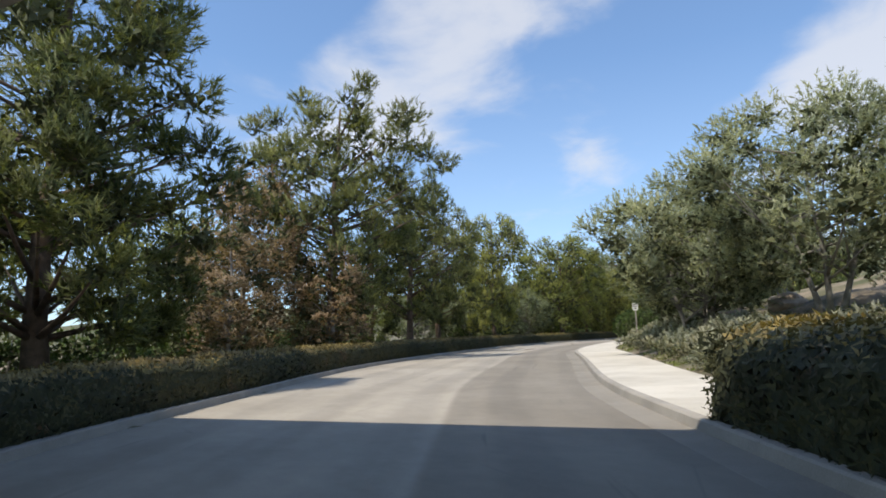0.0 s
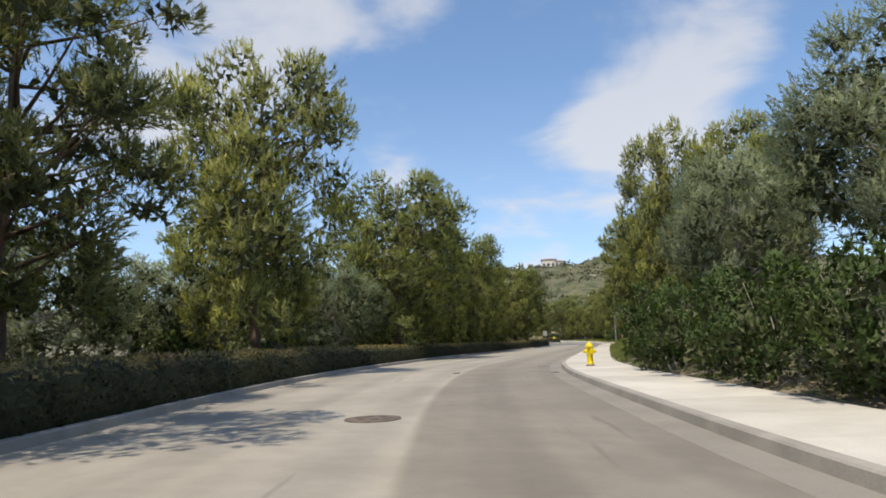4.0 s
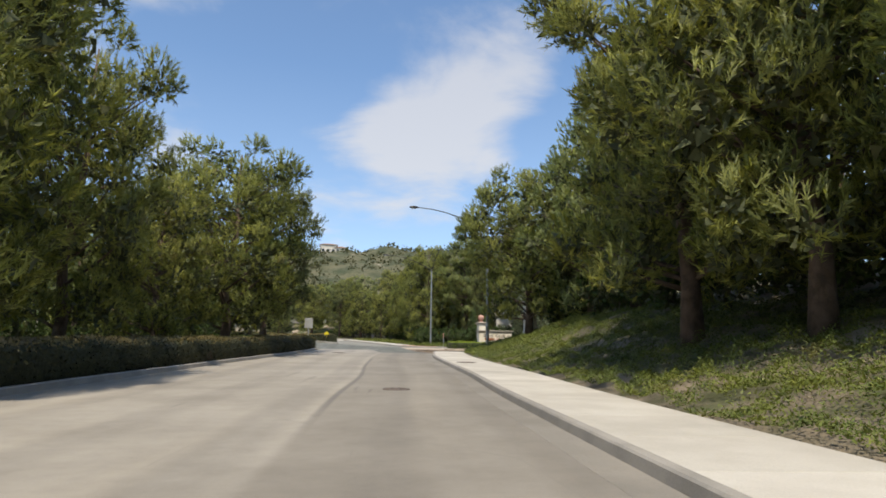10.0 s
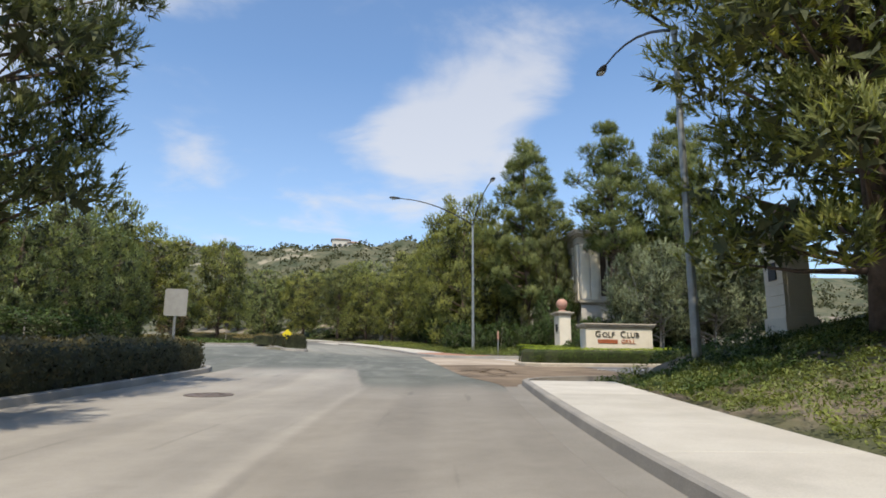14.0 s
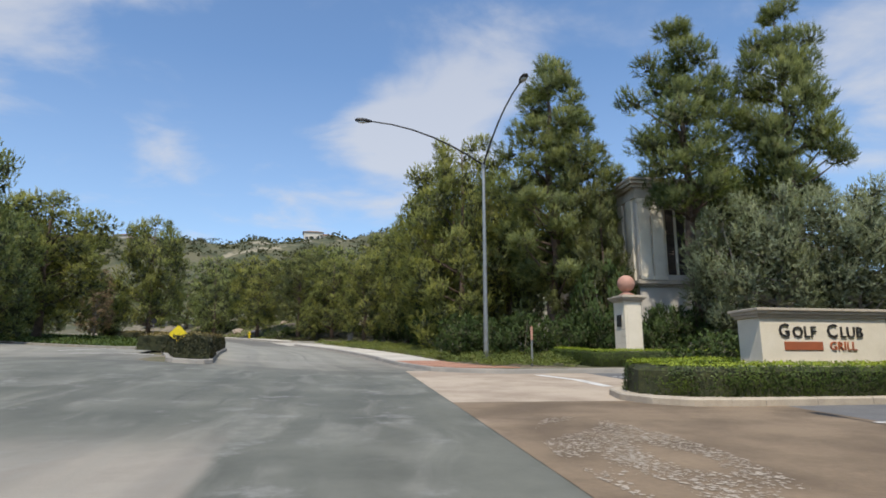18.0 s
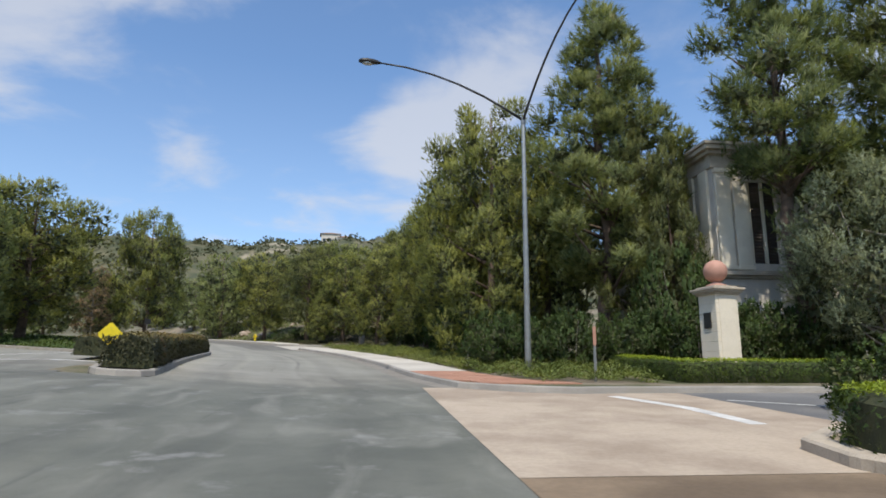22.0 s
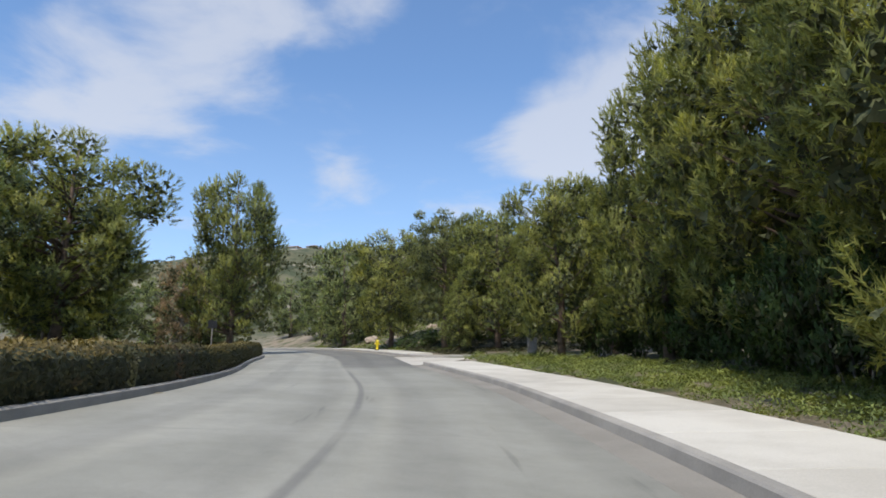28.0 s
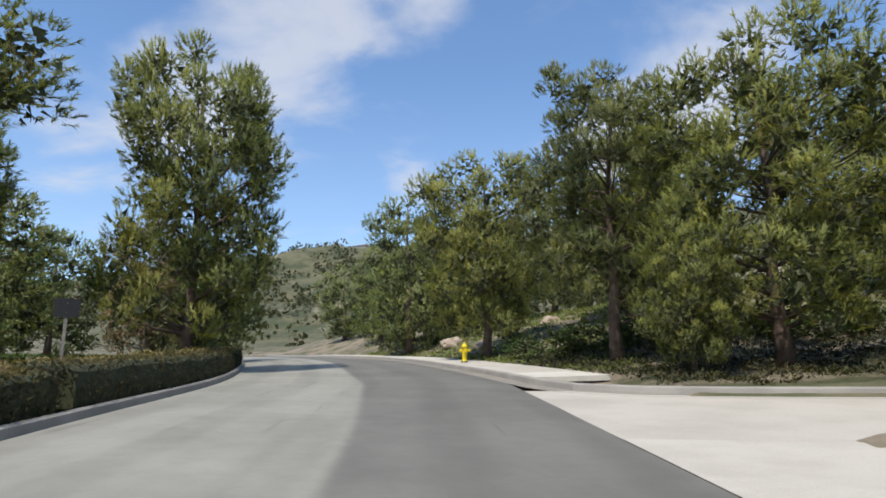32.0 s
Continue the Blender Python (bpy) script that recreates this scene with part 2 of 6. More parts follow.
    skid = ramped(n, l, noise_node(n, l, long2.outputs[0], 1.0, 3, 0.6), 0.64, 0.72, 0, 0.45)
    col = mixed(n, l, skid, col, mixed(n, l, 1.0, col, (0.5, 0.5, 0.52), "MULTIPLY"))
    # mottled wear, and broad swept tyre arcs over the dark patch
    mottle = noise_node(n, l, uv, 2.6, 6, 0.72)
    col = mixed(n, l, ramped(n, l, mottle, 0.35, 0.7, 0, 0.34), col, mixed(n, l, 1.0, col, (0.7, 0.7, 0.71), "MULTIPLY"))
    turned = n.new("ShaderNodeMapping")
    turned.inputs["Rotation"].default_value = (0, 0, 0.5)
    turned.inputs["Scale"].default_value = (0.9, 0.28, 1)
    l.new(uv, turned.inputs[0])
    arc = n.new("ShaderNodeTexNoise")
    arc.inputs["Scale"].default_value, arc.inputs["Detail"].default_value, arc.inputs["Distortion"].default_value = 1.3, 7, 0.9
    l.new(turned.outputs[0], arc.inputs["Vector"])
    swept = op("MULTIPLY", ramped(n, l, arc.outputs["Fac"], 0.48, 0.72, 0, 0.48), op("MULTIPLY", ramped(n, l, v, 90, 97), ramped(n, l, v, 112, 124, 1.0, 0.0)))
    col = mixed(n, l, swept, col, mixed(n, l, ramped(n, l, mottle, 0.4, 0.6), (0.22, 0.22, 0.19), (0.31, 0.305, 0.265)))
    # pale scuffs on the dark patch
    scuff = op("MULTIPLY", zone, ramped(n, l, noise_node(n, l, uv, 0.9, 6, 0.7), 0.55, 0.7, 0, 0.5))
    col = mixed(n, l, scuff, col, (0.30, 0.30, 0.285))
    col = mixed(n, l, ramped(n, l, grain, 0.3, 0.75, 0, 0.3), col, mixed(n, l, 1.0, col, (0.6, 0.6, 0.6), "MULTIPLY"))
    l.new(col, p.inputs["Base Color"])
    p.inputs["Roughness"].default_value = 0.85
    b = n.new("ShaderNodeBump")
    b.inputs["Strength"].default_value, b.inputs["Distance"].default_value = 0.25, 0.01
    l.new(grain, b.inputs["Height"])
    l.new(b.outputs[0], p.inputs["Normal"])
    return m


def earth_surface():
    """Ground under the planting: dry soil and thatch near the road, chaparral hills with bare sandy scars far off."""
    m, n, l, p = material("earth")
    vec = n.new("ShaderNodeTexCoord").outputs["Object"]
    s = n.new("ShaderNodeSeparateXYZ")
    l.new(vec, s.inputs[0])
    a, b, c = noise_node(n, l, vec, 0.5, 5), noise_node(n, l, vec, 0.03, 6, 0.6), noise_node(n, l, vec, 9, 4, 0.7)
    near = mixed(n, l, ramped(n, l, a, 0.4, 0.62), (0.24, 0.195, 0.14), (0.085, 0.09, 0.04))
    hill = mixed(n, l, ramped(n, l, noise_node(n, l, vec, 0.11, 5, 0.7), 0.38, 0.62), (0.05, 0.062, 0.026), (0.13, 0.12, 0.065))
    hill = mixed(n, l, ramped(n, l, b, 0.6, 0.66), hill, (0.32, 0.28, 0.2))
    col = mixed(n, l, ramped(n, l, s.outputs[1], 215, 260), near, hill)
    col = mixed(n, l, ramped(n, l, c, 0.3, 0.7, 0, 0.4), col, mixed(n, l, 1.0, col, (0.55, 0.55, 0.55), "MULTIPLY"))
    l.new(col, p.inputs["Base Color"])
    p.inputs["Roughness"].default_value = 0.95
    bu = n.new("ShaderNodeBump")
    bu.inputs["Strength"].default_value, bu.inputs["Distance"].default_value = 0.5, 0.06
    l.new(c, bu.inputs["Height"])
    l.new(bu.outputs[0], p.inputs["Normal"])
    return m


M_ROAD, M_EARTH = road_surface(), earth_surface()
M_KERB = surface("kerb_concrete", (0.27, 0.252, 0.225), (0.35, 0.325, 0.287), 1.3, 0.85, 0.3, 45, (0.26, 0.24, 0.2))
M_GUTTER = surface("gutter_concrete", (0.25, 0.228, 0.195), (0.215, 0.196, 0.168), 0.8, 0.85, 0.3, 45, (0.3, 0.268, 0.225))
M_WALK = surface("pavement_concrete", (0.60, 0.565, 0.50), (0.52, 0.485, 0.425), 0.9, 0.85, 0.25, 50, (0.44, 0.41, 0.36), per_piece=0.5)
M_TAN = surface("stained_concrete", (0.255, 0.186, 0.12), (0.14, 0.1, 0.064), 0.55, 0.85, 0.3, 14, (0.4, 0.31, 0.23))
M_TAN2 = surface("tan_concrete", (0.47, 0.385, 0.295), (0.33, 0.26, 0.195), 0.6, 0.85, 0.3, 14, (0.25, 0.19, 0.14))
M_PALE = surface("pale_concrete", (0.50, 0.46, 0.40), (0.42, 0.385, 0.33), 0.5, 0.85, 0.3, 40, (0.32, 0.29, 0.25))
M_BLACKTOP = surface("blacktop", (0.13, 0.13, 0.13), (0.19, 0.185, 0.18), 0.4, 0.85, 0.3, 60, (0.09, 0.09, 0.09))
M_BRICK = surface("red_paver", (0.46, 0.245, 0.165), (0.38, 0.195, 0.13), 1.2, 0.85, 0.3, 40, (0.45, 0.28, 0.2))
M_WORN = surface("flaked_paint", (0.44, 0.37, 0.295), (0.52, 0.45, 0.37), 6.0, 0.85, 0.2, 25)
M_LINE = surface("road_paint", (0.72, 0.71, 0.68), (0.55, 0.54, 0.51), 2.0, 0.7, 0.1, 30, (0.32, 0.31, 0.29))
M_IRON = surface("cast_iron", (0.16, 0.12, 0.095), (0.10, 0.08, 0.07), 5, 0.7, 0.4, 30)
M_BARK = surface("pine_bark", (0.17, 0.115, 0.085), (0.09, 0.065, 0.05), 4, 0.95, 0.8, 18)
M_BARK2 = surface("grey_bark", (0.30, 0.275, 0.24), (0.17, 0.155, 0.135), 4, 0.95, 0.7, 18)
M_PINE = leaves("pine_needles", (0.105, 0.125, 0.046), (0.43, 0.44, 0.145), (0.28, 0.225, 0.12), 0.42)
M_FAR = leaves("far_pine_needles", (0.11, 0.145, 0.065), (0.38, 0.415, 0.185), (0.28, 0.225, 0.12), 0.42)
M_PINE2 = leaves("dark_pine_needles", (0.07, 0.088, 0.042), (0.28, 0.3, 0.125), (0.18, 0.14, 0.08), 0.4)
M_CANARY = leaves("long_pine_needles", (0.075, 0.105, 0.048), (0.29, 0.325, 0.135), (0.26, 0.21, 0.11), 0.44)
M_OLIVE = leaves("olive_leaves", (0.14, 0.165, 0.11), (0.43, 0.47, 0.345), (0.2, 0.17, 0.1), 0.4, 0.5)
M_RED = leaves("russet_leaves", (0.13, 0.09, 0.06), (0.42, 0.31, 0.22), (0.26, 0.2, 0.11), 0.35)
M_BUSH = leaves("laurel_leaves", (0.03, 0.055, 0.018), (0.10, 0.15, 0.045), None, 0.25, 0.65)
# side leaves: darkened towards black, so shade on the hedge sides is in the colour
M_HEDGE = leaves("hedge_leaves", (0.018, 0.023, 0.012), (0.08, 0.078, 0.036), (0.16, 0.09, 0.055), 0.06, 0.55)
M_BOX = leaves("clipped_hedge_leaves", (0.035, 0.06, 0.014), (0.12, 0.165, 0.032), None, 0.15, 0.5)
# top leaves: sun on the hedge tops painted in; the median ones are also reddish
M_BOX_LIT = leaves("sunlit_box_hedge_tops", (0.13, 0.18, 0.025), (0.33, 0.4, 0.05), None, 0.3, 0.5)
M_HEDGE_TIPS = leaves("sunlit_reddish_hedge_tips", (0.1, 0.083, 0.04), (0.32, 0.25, 0.115), (0.33, 0.17, 0.1), 0.2, 0.5)
M_COVER = leaves("ground_cover_leaves", (0.065, 0.092, 0.03), (0.235, 0.275, 0.085), (0.24, 0.195, 0.1), 0.25, 0.5)
M_SCRUB = leaves("scrub_leaves", (0.045, 0.052, 0.028), (0.125, 0.12, 0.065), (0.17, 0.14, 0.09), 0.2, 0.7)
M_SAGE = leaves("sage_leaves", (0.19, 0.20, 0.16), (0.38, 0.38, 0.31), (0.28, 0.23, 0.2), 0.25, 0.6)
# darker than the needles: occlusion inside the crowns is put into this colour
M_CORE = surface("inner_foliage_shade", (0.06, 0.072, 0.03), (0.11, 0.115, 0.052), 3.0, 0.95, 0.6, 14)
# near-black green: the shade inside a hedge, put into the body's colour
M_HEDGE_CORE = surface("hedge_inner_shade", (0.03, 0.036, 0.014), (0.055, 0.06, 0.024), 6, 0.95, 0.5, 30)
M_STEEL = surface("galvanised_steel", (0.34, 0.35, 0.34), (0.27, 0.28, 0.275), 3, 0.45, 0.1, 50, None, 0.6)
M_DARK = plain("dark_bronze_paint", (0.045, 0.042, 0.04), 0.45, 0.3)
M_LENS = plain("lamp_lens", (0.55, 0.55, 0.52), 0.2)
M_TIMBER = surface("weathered_timber", (0.30, 0.265, 0.235), (0.22, 0.195, 0.17), 5, 0.8, 0.4, 25)
M_PANEL = plain("brown_panel", (0.036, 0.022, 0.02), 0.75)
M_WHITE = plain("white_lettering", (0.78, 0.76, 0.72), 0.5)
M_CREAM = surface("cream_stone", (0.78, 0.70, 0.56), (0.72, 0.64, 0.50), 1.5, 0.8, 0.2, 40, (0.62, 0.54, 0.42))
M_CAP = surface("stone_cap", (0.50, 0.43, 0.34), (0.42, 0.36, 0.285), 2.5, 0.8, 0.25, 40)
M_TERRA = surface("terracotta", (0.50, 0.27, 0.20), (0.44, 0.235, 0.17), 3, 0.75, 0.2, 40)
M_BLACK = plain("black_lettering", (0.03, 0.028, 0.026), 0.45)
M_ORANGE = plain("copper_lettering", (0.42, 0.12, 0.05), 0.5)
M_YELLOW = plain("yellow_paint", (0.80, 0.60, 0.015), 0.4)
M_SIGNW = plain("sign_white", (0.72, 0.72, 0.68), 0.5)
M_SIGNY = plain("sign_yellow", (0.85, 0.66, 0.02), 0.45)
M_SIGNB = plain("sign_back", (0.42, 0.41, 0.38), 0.5, 0.3)
M_SHUT = plain("dark_shutter", (0.07, 0.052, 0.042), 0.6)
M_ROOF = surface("clay_roof", (0.34, 0.2, 0.14), (0.26, 0.16, 0.11), 1.0, 0.85, 0.3, 6)
M_WALLW = surface("white_stucco", (0.62, 0.57, 0.5), (0.55, 0.5, 0.43), 0.6, 0.85, 0.1, 20)
M_BOXLID = plain("dark_green_plastic", (0.03, 0.04, 0.032), 0.6)
M_GLASS = plain("dark_glass", (0.05, 0.06, 0.07), 0.12)
M_ROCK = surface("sandstone", (0.46, 0.37, 0.29), (0.33, 0.26, 0.2), 1.6, 0.9, 0.6, 14, (0.24, 0.19, 0.15))

# ---- plan: kerb lines and levels ----
RIGHT_KERB = [(37, -58), (31, -48), (26.2, -38.8), (22.2, -31), (17.6, -18), (15.5, -12.6), (14.4, -9.3), (13.3, -4.4), (12.0, 3.8), (11.2, 9.4), (10.9, 13.1), (10.7, 17), (10.85, 23.3), (11.4, 36), (11.7, 45), (12.1, 50), (12.7, 59.5), (13.3, 65.6), (13.7, 74), (14.1, 81.5), (14.75, 87), (15.4, 91.4)]
RIGHT_KERB_2 = [(15.6, 114.2), (15.0, 116), (14.7, 118.2), (14.35, 121.3), (14.0, 125.6), (13.6, 128), (12.9, 131.5), (12.1, 135.6), (11.2, 138.2), (9.7, 143.2), (8.2, 147.6)]
RIGHT_KERB_3 = [(4.9, 159.6), (3.5, 163), (1.6, 167), (-0.7, 172), (-3.6, 178), (-8.4, 186), (-16, 197), (-27, 210), (-42, 224)]
LEFT_KERB = [(29, -59), (23, -49.5), (17.6, -40.2), (16.3, -38), (14.3, -33.6), (10.6, -26.2), (8.85, -21.7), (7.3, -16.4), (6.4, -12.2), (5.7, -8.5), (4.4, -1.7), (2.9, 6), (2.1, 13), (1.8, 17.6), (1.6, 24), (1.65, 34), (2.1, 42), (2.6, 48), (2.8, 55), (3.1, 62), (3.8, 69), (4.5, 75), (5.3, 80.5), (6.0, 85.5), (6.45, 90.5), (6.8, 96.6)]
LEFT_KERB_2 = [(8.1, 114.4), (7.5, 118), (6.9, 122), (6.4, 126), (5.8, 130.5), (4.5, 135.6), (3.0, 140), (1.6, 144), (0.1, 148), (-1.2, 151.6), (-2.2, 155), (-3.6, 159.5), (-6.3, 165), (-9.3, 170.5), (-15.5, 181), (-25, 194), (-39.5, 211)]
FAR_KERB = [(14, -60), (2, -35), (-6, -10), (-10, 15), (-10.5, 40), (-9.5, 60), (-7, 80), (-3, 95), (2, 105), (6.6, 114.2), (5.2, 119), (3.4, 124), (1.4, 129), (-3, 134), (-8, 139), (-14, 144), (-22, 150), (-32, 157), (-44, 166), (-60, 180)]


def curve(points, step=0.5):
    """A smooth line through the points, as y and x columns at even steps of y."""
    p = np.array(points, float)
    ys = np.arange(p[0, 1], p[-1, 1] + step / 2, step)
    xs = np.interp(ys, p[:, 1], p[:, 0])
    k = np.exp(-0.5 * (np.arange(-10, 11) * step / 2.2) ** 2)
    k /= k.sum()
    pad = np.r_[2 * xs[0] - xs[10:0:-1], xs, 2 * xs[-1] - xs[-2:-12:-1]]
    return ys, np.convolve(pad, k, "valid")


_rk = [curve(a) for a in (RIGHT_KERB, RIGHT_KERB_2, RIGHT_KERB_3)]
_lk = [curve(a) for a in (LEFT_KERB, LEFT_KERB_2)]
_fk = curve(FAR_KERB)
_ry, _rx = np.concatenate([a for a, _ in _rk]), np.concatenate([b for _, b in _rk])
_ly, _lx = np.concatenate([a for a, _ in _lk]), np.concatenate([b for _, b in _lk])


def right_kerb(y):
    return np.interp(y, _ry, _rx)


def left_kerb(y):
    return np.interp(y, _ly, _lx)


def far_kerb(y):
    return np.interp(y, *_fk)


_gy = np.arange(-80, 300, 2.0)
_gz = np.interp(_gy, [a for a, _ in LEVEL], [b for _, b in LEVEL])
_gz = np.convolve(np.r_[[_gz[0]] * 8, _gz, [_gz[-1]] * 8], np.ones(17) / 17, "valid")


def level(y):
    return CLIMB * np.minimum(y, 260) + np.interp(y, _gy, _gz)


def smooth(v, lo, hi):
    t = np.clip((v - lo) / (hi - lo), 0, 1)
    return t * t * (3 - 2 * t)


def waves(x, y, size, seed):
    """Cheap soft noise, about -1 to 1."""
    r = np.random.RandomState(seed)
    out = 0
    for _ in range(7):
        a, f, ph = r.rand() * 6.28, (0.6 + 1.2 * r.rand()) / size, r.rand() * 6.28
        out = out + np.sin((x * math.cos(a) + y * math.sin(a)) * f * 6.28 + ph)
    return out / 4.0


def cross_fall(X, Y):
    """How far the paving leans up to the left: at the junction, and across the opposite road."""
    e = np.maximum(left_kerb(Y) - X, 0)
    lean = 0.058 * (12.5 - np.asarray(X, float)).clip(0, 8.5) * smooth(Y, 98, 111) * (1 - smooth(Y, 120, 147))
    return lean + 0.035 * np.maximum(e - 6, 0).clip(0, 40) * smooth(Y, 100, 150)


def terrain(x, y):
    """Height of the ground sheet: below the paving in the road, banks beside it, hills beyond."""
    x, y = np.asarray(x, float), np.asarray(y, float)
    z = level(y) + cross_fall(x, y)
    r, l, f = right_kerb(y) + 2.25, left_kerb(y), far_kerb(y)
    steep = np.interp(y, [-60, -30, -12, 5, 14, 22, 60, 79, 84, 88, 93.6, 93.8, 117, 124, 146, 158, 166, 180, 230], [0.12, 0.24, 0.42, 0.42, 0.44, 0.5, 0.52, 0.56, 0.46, 0.36, 0.34, 0.0, 0.0, 0.03, 0.03, 0.02, 0.1, 0.4, 0.3])
    d = np.maximum(x - r, 0)
    toe = d - 1.2 * (1 - np.exp(-d / 1.2))
    bank = steep * 11 * (1 - np.exp(-toe / 11)) + 0.012 * np.minimum(d, 60)
    lump = (0.14 * waves(x, y, 5.0, 3) + 0.05 * waves(x, y, 2.4, 13)) * smooth(d, 0.3, 2.5) * (steep > 0.05)
    right = 0.10 + bank + lump
    e = np.maximum(l - x, 0)
    far = np.maximum(f - 8.6 - x, 0)
    left = 0.10 - 0.22 * (e < 0.4) + 0.05 * np.minimum(far, 40) + 0.06 * waves(x, y, 6.0, 4) * smooth(e, 1.5, 4)
    out = np.where(x > r - 2.25, right, np.where(x < l, left, -0.12))
    out = np.where((x > r - 2.25) & (x <= r), -0.12, out)
    across = (x > f - 8.6) & (x < f) & (y < 165)
    out = np.where(across, -0.12, out)
    gap = (y > np.where(x > 19.3, 93.3, 90.9)) & (y < 114.3) & (x > 5)
    out = np.where(gap & (x < 80), -0.12, out)
    out = np.where((y > 96) & (y < 114.3) & (x > f - 0.5) & (x < 9), -0.12, out)
    out = np.where((y > 147.2) & (y < 156.6) & (x > 3) & (x < np.where(y < 151.4, right_kerb(y) + 2.2, 60)), -0.12, out)
    # hills
    ridge = 56 * smooth(y, 225, 430) * (1 - 0.35 * smooth(y, 470, 800))
    side = 0.72 + 0.28 * smooth(x, -260, 30) - 0.25 * smooth(x, 60, 260)
    hill = ridge * side * (1 + 0.07 * waves(x, y, 170, 8)) + smooth(y, 225, 300) * (2.5 * waves(x, y, 40, 9) + 1.0 * waves(x, y, 14, 10))
    return z + out + hill


def mesh_object(name, verts, faces, mat, parent=None, label="", uv=None, soft=False):
    me = bpy.data.meshes.new(name)
    me.from_pydata(np.asarray(verts, float).tolist() if not isinstance(verts, list) else verts, [], faces if isinstance(faces, list) else faces.tolist())
    me.materials.append(mat)
    if uv is not None:
        layer = me.uv_layers.new(name="UVMap")
        loops = np.empty(len(me.loops), np.int32)
        me.loops.foreach_get("vertex_index", loops)
        layer.data.foreach_set("uv", np.asarray(uv, np.float32)[loops].ravel())
    if soft:
        me.polygons.foreach_set("use_smooth", [True] * len(me.polygons))
    me.update()
    ob = new(name, me)
    if parent:
        ob.parent = parent
    if label:
        ob["label"] = label
    return ob


def part(name, bm, mat, parent=None, label="", soft=False):
    """Links a bmesh as one mesh object, under a thing or a part."""
    me = bpy.data.meshes.new(name)
    if soft:
        for f in bm.faces:
            f.smooth = True
    bm.to_mesh(me)
    bm.free()
    me.materials.append(mat)
    ob = new(name, me)
    if parent:
        ob.parent = parent
    if label:
        ob["label"] = label
    return ob


def thing(name, at, label, category, group="", turn=0.0, kind=""):
    ob = new(name)
    ob.empty_display_size = 0.2
    ob.matrix_basis = pose(*at, 0, 0, turn)
    return tagged(ob, label, category, group, kind)


def grid_faces(n, m):
    a = np.arange(n * m).reshape(n, m)
    return np.stack([a[:-1, :-1], a[:-1, 1:], a[1:, 1:], a[1:, :-1]], -1).reshape(-1, 4)


def box(bm, x0, y0, z0, x1, y1, z1, bevel=0.0):
    vs = [bm.verts.new((x, y, z)) for z in (z0, z1) for x, y in ((x0, y0), (x1, y0), (x1, y1), (x0, y1))]
    fs = [bm.faces.new([vs[i] for i in q]) for q in ((3, 2, 1, 0), (4, 5, 6, 7), (0, 1, 5, 4), (1, 2, 6, 5), (2, 3, 7, 6), (3, 0, 4, 7))]
    if bevel:
        es = {e for f in fs for e in f.edges}
        bmesh.ops.bevel(bm, geom=list(es), offset=bevel, segments=2, affect="EDGES", profile=0.6)
    return bm


def lathe(bm, rings, n=16, at=(0, 0, 0)):
    """A turned solid: rings of (radius, height), closed at both ends."""
    rows = []
    for r, z in rings:
        rows.append([bm.verts.new((at[0] + r * math.cos(6.28318 * i / n), at[1] + r * math.sin(6.28318 * i / n), at[2] + z)) for i in range(n)])
    for a, b in zip(rows[:-1], rows[1:]):
        for i in range(n):
            bm.faces.new((a[i], a[(i + 1) % n], b[(i + 1) % n], b[i]))
    bm.faces.new(rows[0][::-1])
    bm.faces.new(rows[-1])
    return bm


def tube(bm, points, radii, n=8):
    """A round bar along a line of points."""
    pts = [Vector([float(c) for c in p]) for p in points]
    rows = []
    for i, p in enumerate(pts):
        way = (pts[min(i + 1, len(pts) - 1)] - pts[max(i - 1, 0)]).normalized()
        a = way.orthogonal().normalized() if abs(way.z) > 0.9 else way.cross(Vector((0, 0, 1))).normalized()
        b = way.cross(a)
        r = float(radii[i] if isinstance(radii, (list, tuple)) else radii)
        rows.append([bm.verts.new(p + r * (math.cos(6.28318 * k / n) * a + math.sin(6.28318 * k / n) * b)) for k in range(n)])
    for a, b in zip(rows[:-1], rows[1:]):
        for k in range(n):
            bm.faces.new((a[k], a[(k + 1) % n], b[(k + 1) % n], b[k]))
    bm.faces.new(rows[0][::-1])
    bm.faces.new(rows[-1])
    return bm


def letters(text, size, mat, parent, at, turn=(90, 0, 0), depth=0.01, name="lettering", squeeze=1.0):
    """Raised letters from the built-in font, as a mesh."""
    cu = bpy.data.curves.new(name, "FONT")
    cu.body, cu.size, cu.extrude, cu.align_x, cu.resolution_u = text, size, depth, "LEFT", 2
    tmp = bpy.data.objects.new(name, cu)
    scene.collection.objects.link(tmp)
    me = bpy.data.meshes.new_from_object(tmp.evaluated_get(bpy.context.evaluated_depsgraph_get()))
    bpy.data.objects.remove(tmp)
    me.materials.clear()
    me.materials.append(mat)
    ob = new(name, me)
    ob.parent = parent
    ob.matrix_basis = pose(*at, *turn) @ Matrix.Diagonal((squeeze, 1, 1, 1))
    return ob


# ---- ground, road, kerbs ----
gx = np.unique(np.r_[np.arange(-1500, -120, 60), np.arange(-120, -30, 6), np.arange(-30, 46, 0.9), np.arange(46, 130, 6), np.arange(130, 1500, 60)])
gy = np.unique(np.r_[np.arange(-1400, -120, 60), np.arange(-120, -60, 5), np.arange(-60, 215, 1.1), np.arange(215, 480, 6), np.arange(480, 1500, 40)])
GX, GY = np.meshgrid(gx, gy)
ground = mesh_object("ground", np.stack([GX, GY, terrain(GX, GY)], -1).reshape(-1, 3), grid_faces(len(gy), len(gx)), M_EARTH, soft=True)
tagged(ground, "dry soil, planted banks and chaparral hills beyond", "ground", kind="structure")


